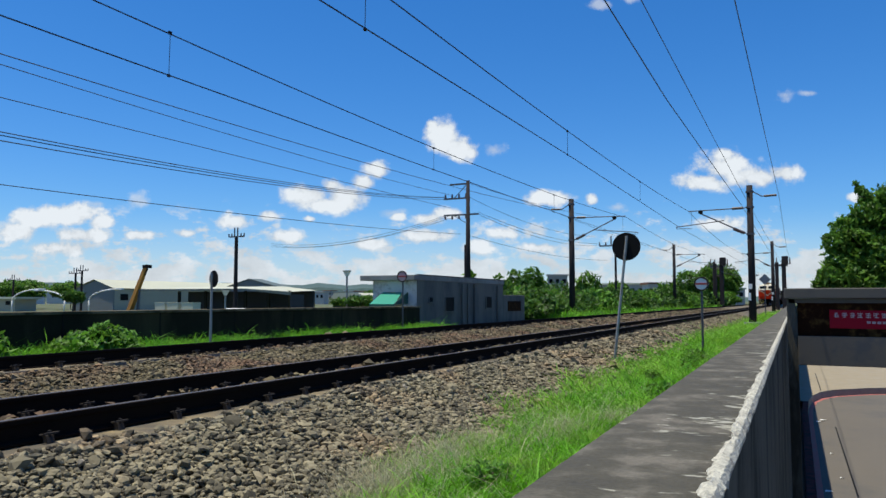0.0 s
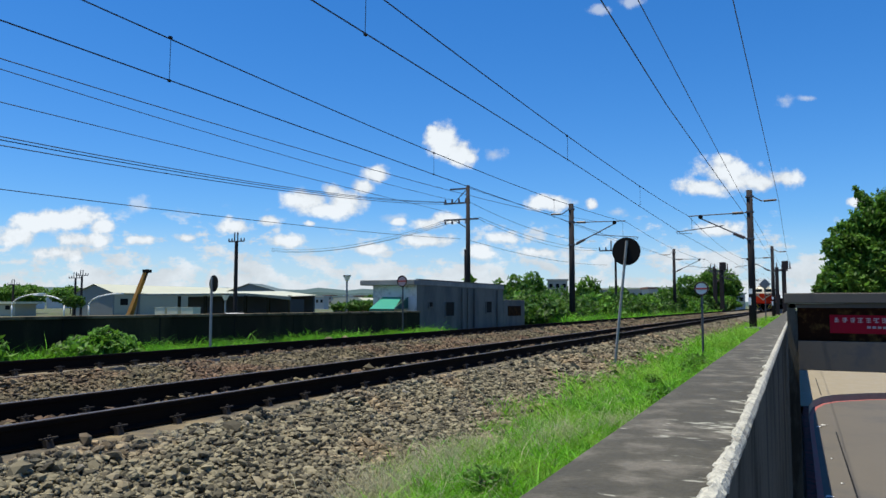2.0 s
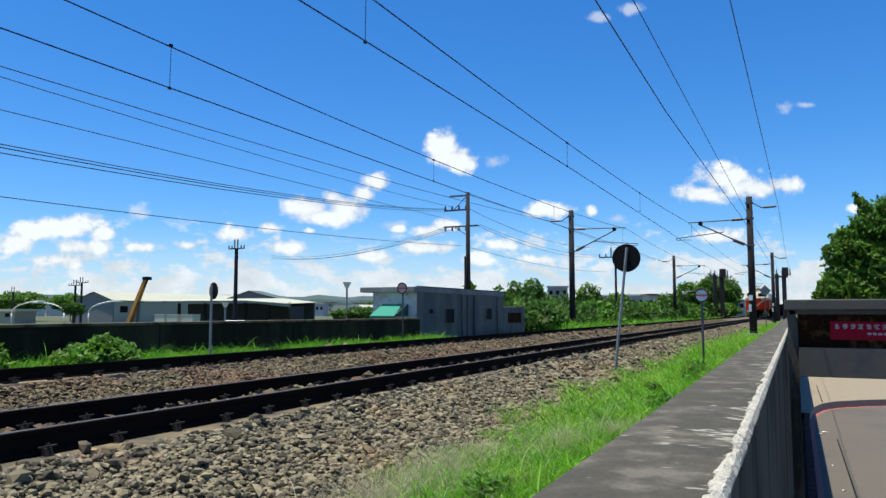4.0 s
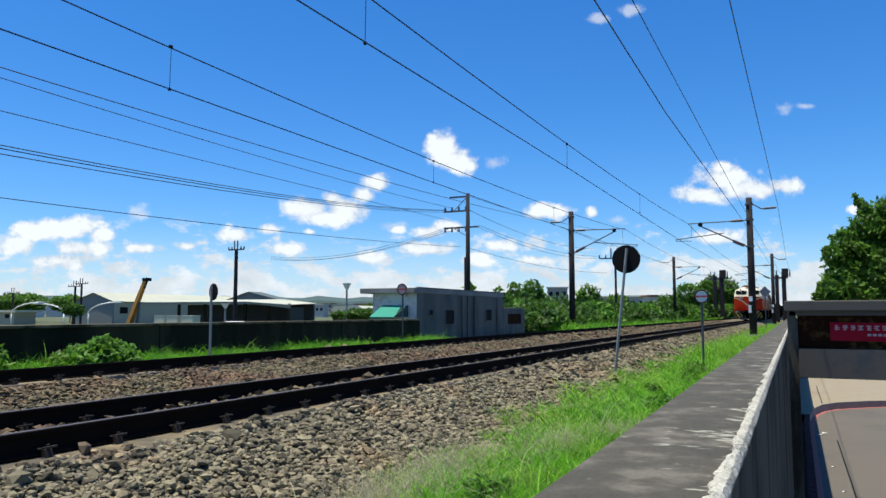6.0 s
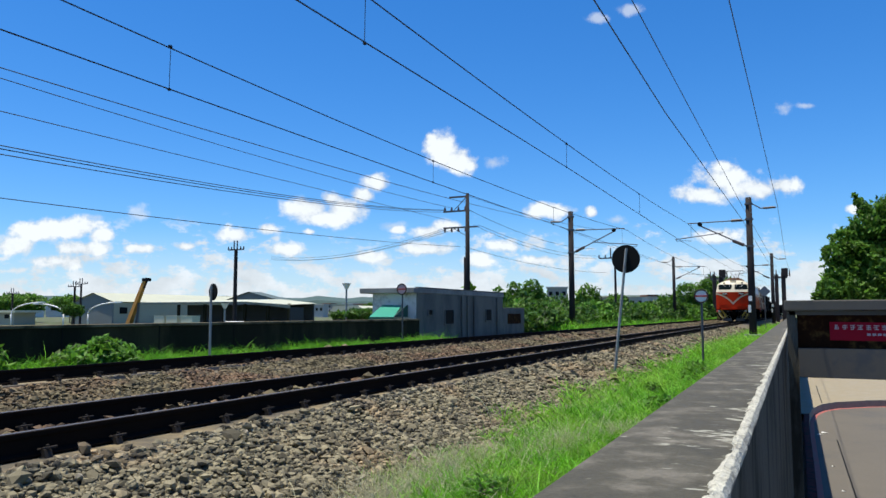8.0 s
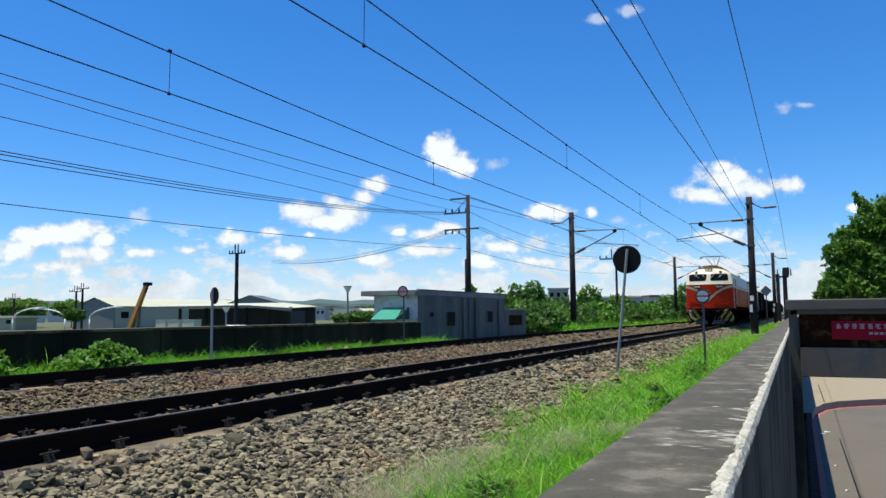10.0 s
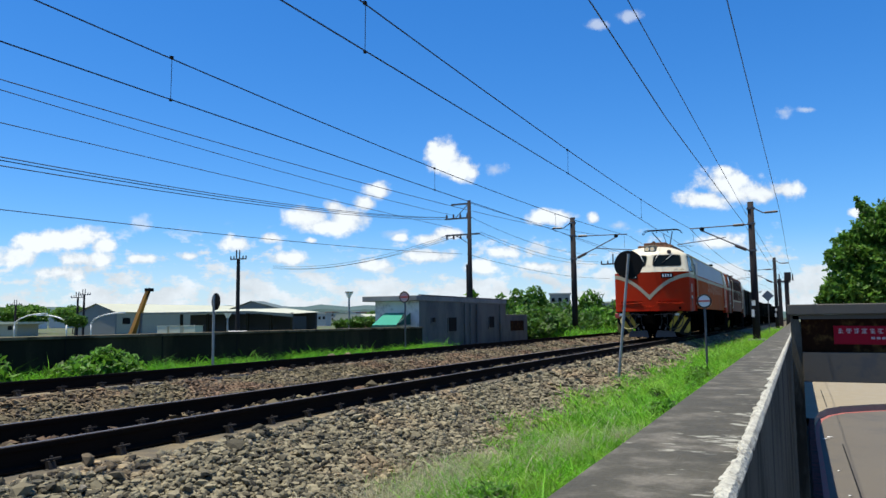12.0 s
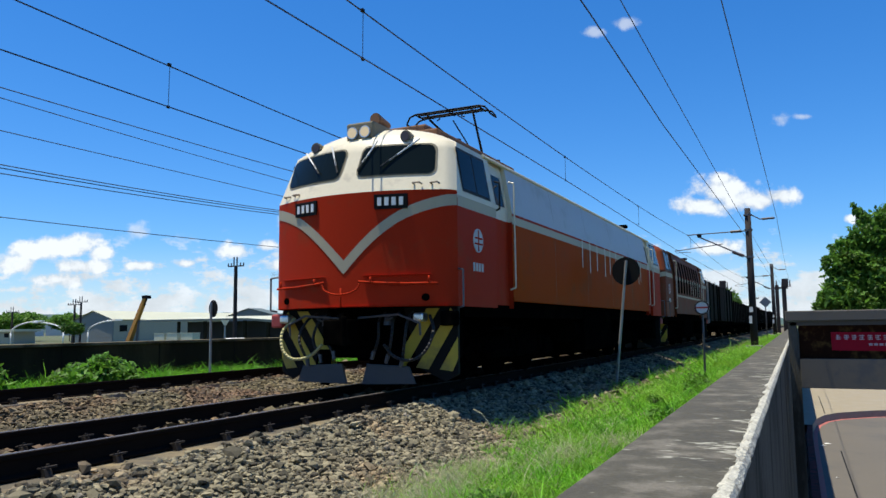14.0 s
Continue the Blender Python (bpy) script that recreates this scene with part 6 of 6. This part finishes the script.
plant("shrub", "bright green broad-leaved shrub at the far wall", "shrub", [(-12.2, 10.1, -0.02, 0.55, 0.75, 0.34), (-12.2, 9.6, -0.1, 0.4, 0.5, 0.25), (-12.25, 10.7, 0.0, 0.35, 0.4, 0.3), (-12.2, 10.3, 0.22, 0.25, 0.3, 0.2), (-12.1, 10.0, -0.2, 0.6, 0.9, 0.2)], 2300, 0.075, M_LEAF_BRIGHT, 3, None, "", 0.35)
plant("shrub", "bright green broad-leaved shrub at the far wall", "shrub", [(-12.3, 7.9, 0.0, 0.4, 0.45, 0.4), (-12.3, 8.2, -0.25, 0.4, 0.8, 0.15)], 2300, 0.075, M_LEAF_BRIGHT, 4, None, "", 0.35)


random.seed(31)
for i in range(9):
    y = 3.0 + 1.9 * i + random.uniform(-0.4, 0.4)
    x = random.uniform(-2.2, -0.9) - 0.02 * y
    w = random.uniform(0.12, 0.28)
    plant("weed", "low broad-leaved weed among the grass", "weed", [(x, y, -0.38, w, w * 1.2, w * 0.55), (x + w * 0.6, y + w, -0.40, w * 0.7, w * 0.8, w * 0.5)], 9000 if y < 9 else 6000, 0.028 if y < 9 else 0.04, M_LEAF_BRIGHT, 300 + i, None, "verge weeds", 0.4)


def grass(name, label, spots, height, width, mat, seed):
    """Single bent blades rooted at the given spots."""
    r = np.random.default_rng(seed)
    n = len(spots)
    h = height * r.lognormal(0, 0.35, n)
    a = r.uniform(0, 2 * np.pi, n)
    side = np.stack([np.cos(a), np.sin(a), np.zeros(n)], 1) * (width * r.uniform(0.6, 1.3, n))[:, None]
    b = r.uniform(0, 2 * np.pi, n)
    lean = np.stack([np.cos(b), np.sin(b), np.zeros(n)], 1) * (h * r.uniform(0.5, 1.9, n))[:, None]
    up = np.zeros((n, 3))
    up[:, 2] = h
    v = np.stack([spots - side, spots + side, spots + lean * 0.35 + up * 0.6 + side * 0.7, spots + lean * 0.35 + up * 0.6 - side * 0.7, spots + lean + up], 1)
    me = bpy.data.meshes.new(name)
    k = np.arange(n) * 5
    f = np.stack([k, k + 1, k + 2, k + 3], 1).tolist() + np.stack([k + 3, k + 2, k + 4], 1).tolist()
    me.from_pydata(v.reshape(-1, 3).tolist(), [], f)
    me.materials.append(mat)
    return tagged(new(name, me), label, "grass", "", "stuff")


GX, GZ = [p[0] for p in PROFILE], [p[1] for p in PROFILE]


def ground_z(x):
    return np.maximum(np.interp(x, GX, GZ), np.interp(x, [p[0] for p in BED], [p[1] for p in BED], right=-9)) - 0.01


def lumps(x, y, k):
    """Uneven growth: a smooth value of about -1 to 1 that changes over a few hand's widths."""
    return (np.sin(x * 4.1 + y * 2.3 + k) * np.sin(y * 3.1 - x * 2.0 + 2 * k) + np.sin(x * 7.7 - y * 1.1 + k) * np.sin(y * 5.9 + x * 3.0)) * 0.6


def verge(n, y0, y1, seed, lo=0.0, power=1.0, bare=0.35):
    """Random roots on the strip between the ballast and the wall, thinning out on the stones."""
    r = np.random.default_rng(seed)
    y = y0 + (y1 - y0) * r.random(n) ** power
    edge = np.interp(y, [2, 4.8, 6, 8, 12, 18, 27, 60], [-2.6, -2.85, -3.05, -3.3, -3.4, -3.4, -3.4, -3.4]) + 0.20 * np.sin(y * 1.9) + 0.15 * np.sin(y * 5.3 + 1)
    wall = -0.58 - 0.009 * y
    f = 1 - r.random(n) ** 1.05 * (1 - lo)
    x = np.minimum(wall + (edge - wall) * f + r.normal(0, 0.08, n), wall)
    keep = lumps(x, y, seed % 3) + r.random(n) * 2.4 > bare + 1.1 * np.clip((f - 0.72) / 0.28, 0, 1)
    x, y = x[keep], y[keep]
    return np.stack([x, y, ground_z(x)], 1)


def tufts(count, per, y0, y1, seed, power=1.0):
    """Roots gathered in tight clumps over the strip."""
    c = verge(count, y0, y1, seed, 0.0, power, 0.9)
    r = np.random.default_rng(seed + 50)
    c = np.repeat(c, per, axis=0)
    c[:, :2] += r.normal(0, 0.022 + 0.0015 * c[:, 1:2], (len(c), 2))
    return c


def dry_patch(x, y, rx, ry, n, seed):
    r = np.random.default_rng(seed)
    p = r.normal(0, 0.5, (n, 2)) * np.array((rx, ry)) + np.array((x, y))
    return np.stack([p[:, 0], p[:, 1], ground_z(p[:, 0])], 1)


GREEN = "bright green grass growing between ballast and wall"
grass("grass_verge", GREEN, verge(40000, 1.8, 9, 1), 0.095, 0.0042, M_GRASS, 2)
grass("grass_verge", GREEN, verge(34000, 9, 24, 3), 0.14, 0.007, M_GRASS, 4)
grass("grass_verge", GREEN, verge(24000, 24, 90, 5, 0.0, 1.5), 0.22, 0.014, M_GRASS, 6)
grass("grass_tufts", "taller clumps of lush green grass on the verge", tufts(800, 22, 1.8, 9, 11), 0.12, 0.006, M_GRASS, 12)
grass("grass_tufts", "taller clumps of lush green grass on the verge", tufts(800, 20, 9, 30, 13), 0.16, 0.010, M_GRASS_LUSH, 14)
grass("grass_tufts", "dark green clumps among the paler verge grass", tufts(350, 20, 1.8, 12, 15), 0.11, 0.0075, M_GRASS_LUSH, 16)
grass("dry_grass", "pale dry grass along the edge of the stones", verge(4500, 2.0, 12, 7, 0.55), 0.12, 0.003, M_DRY, 8)
for x, y, rx, ry, n in ((-2.85, 5.0, 0.4, 0.8, 1300), (-2.85, 6.2, 0.4, 0.8, 1200), (-2.3, 7.5, 0.35, 0.6, 700), (-1.9, 8.4, 0.25, 0.4, 450)):
    grass("seed_heads", "wispy pale seed heads standing over the grass", dry_patch(x, y, rx, ry, n, int(y * 100)), 0.17, 0.0022, M_DRY, int(y * 10))
r9 = np.random.default_rng(9)
xy = np.stack([-13.0 + 1.3 * r9.random(22000) ** 1.4, 7 + 19 * r9.random(22000) ** 1.15], 1)
xy = xy[np.sin(xy[:, 1] * 1.7) * np.sin(xy[:, 1] * 0.63 + 1) + 0.5 * np.sin(xy[:, 1] * 4.3) + r9.random(22000) * 1.6 > 0.85]
grass("wall_weeds", "green weeds at the foot of the far wall", np.stack([xy[:, 0], xy[:, 1], np.interp(xy[:, 0], GX, GZ)], 1), 0.17, 0.008, M_GRASS_LUSH, 10)
xy = np.stack([r9.uniform(-15.5, -10.9, 9000), 40 + 80 * r9.random(9000) ** 1.3], 1)
grass("wall_weeds", "green weeds along the far edge of the track", np.stack([xy[:, 0], xy[:, 1], np.interp(xy[:, 0], GX, GZ)], 1), 0.34, 0.025, M_GRASS_LUSH, 12)
r9 = np.random.default_rng(19)
t = tagged(new("white_stones", quads("white_stones", ICO_V[None] * 0.028 * r9.uniform(0.6, 1.3, (30, 12, 1)) + np.stack([x9 := r9.uniform(-4.6, -3.4, 30), r9.uniform(2.5, 16, 30), bed_z(x9) + 0.04], 1)[:, None], ICO_F, M_PAVE)), "scattered pale stones among the ballast", "ballast", "", "stuff")
stick = tagged(part("dry_stalk", Build().line([(-3.35, 8.3, -0.45), (-3.37, 8.25, -0.3), (-3.45, 8.2, -0.17), (-3.56, 8.2, -0.12)], 0.007, 5), M_DRY), "bent pale dry stalk among the stones", "twig")

# ---- what moves ----


def front_at(t):
    """Where the train's nose stands along the track."""
    k = 14.0 - t
    return 8.98 + 11.19 * k - 0.113 * k * k


def motions():
    """The train rolls along the near track towards the camera."""
    times = [0.5 * i for i in range(29)]
    for ob, back in TRAIN:
        walk(ob, [(t, pose(X_NEAR, front_at(t) + back, 0)) for t in times])
    steps = [i / 30 for i in range(421)]
    for wheelset, y, z, r in WHEELS:
        walk(wheelset, [(t, Matrix.Translation((0, y, z)) @ Matrix.Rotation((front_at(t) - front_at(14.0)) / r, 4, "X").inverted()) for t in steps])


motions()
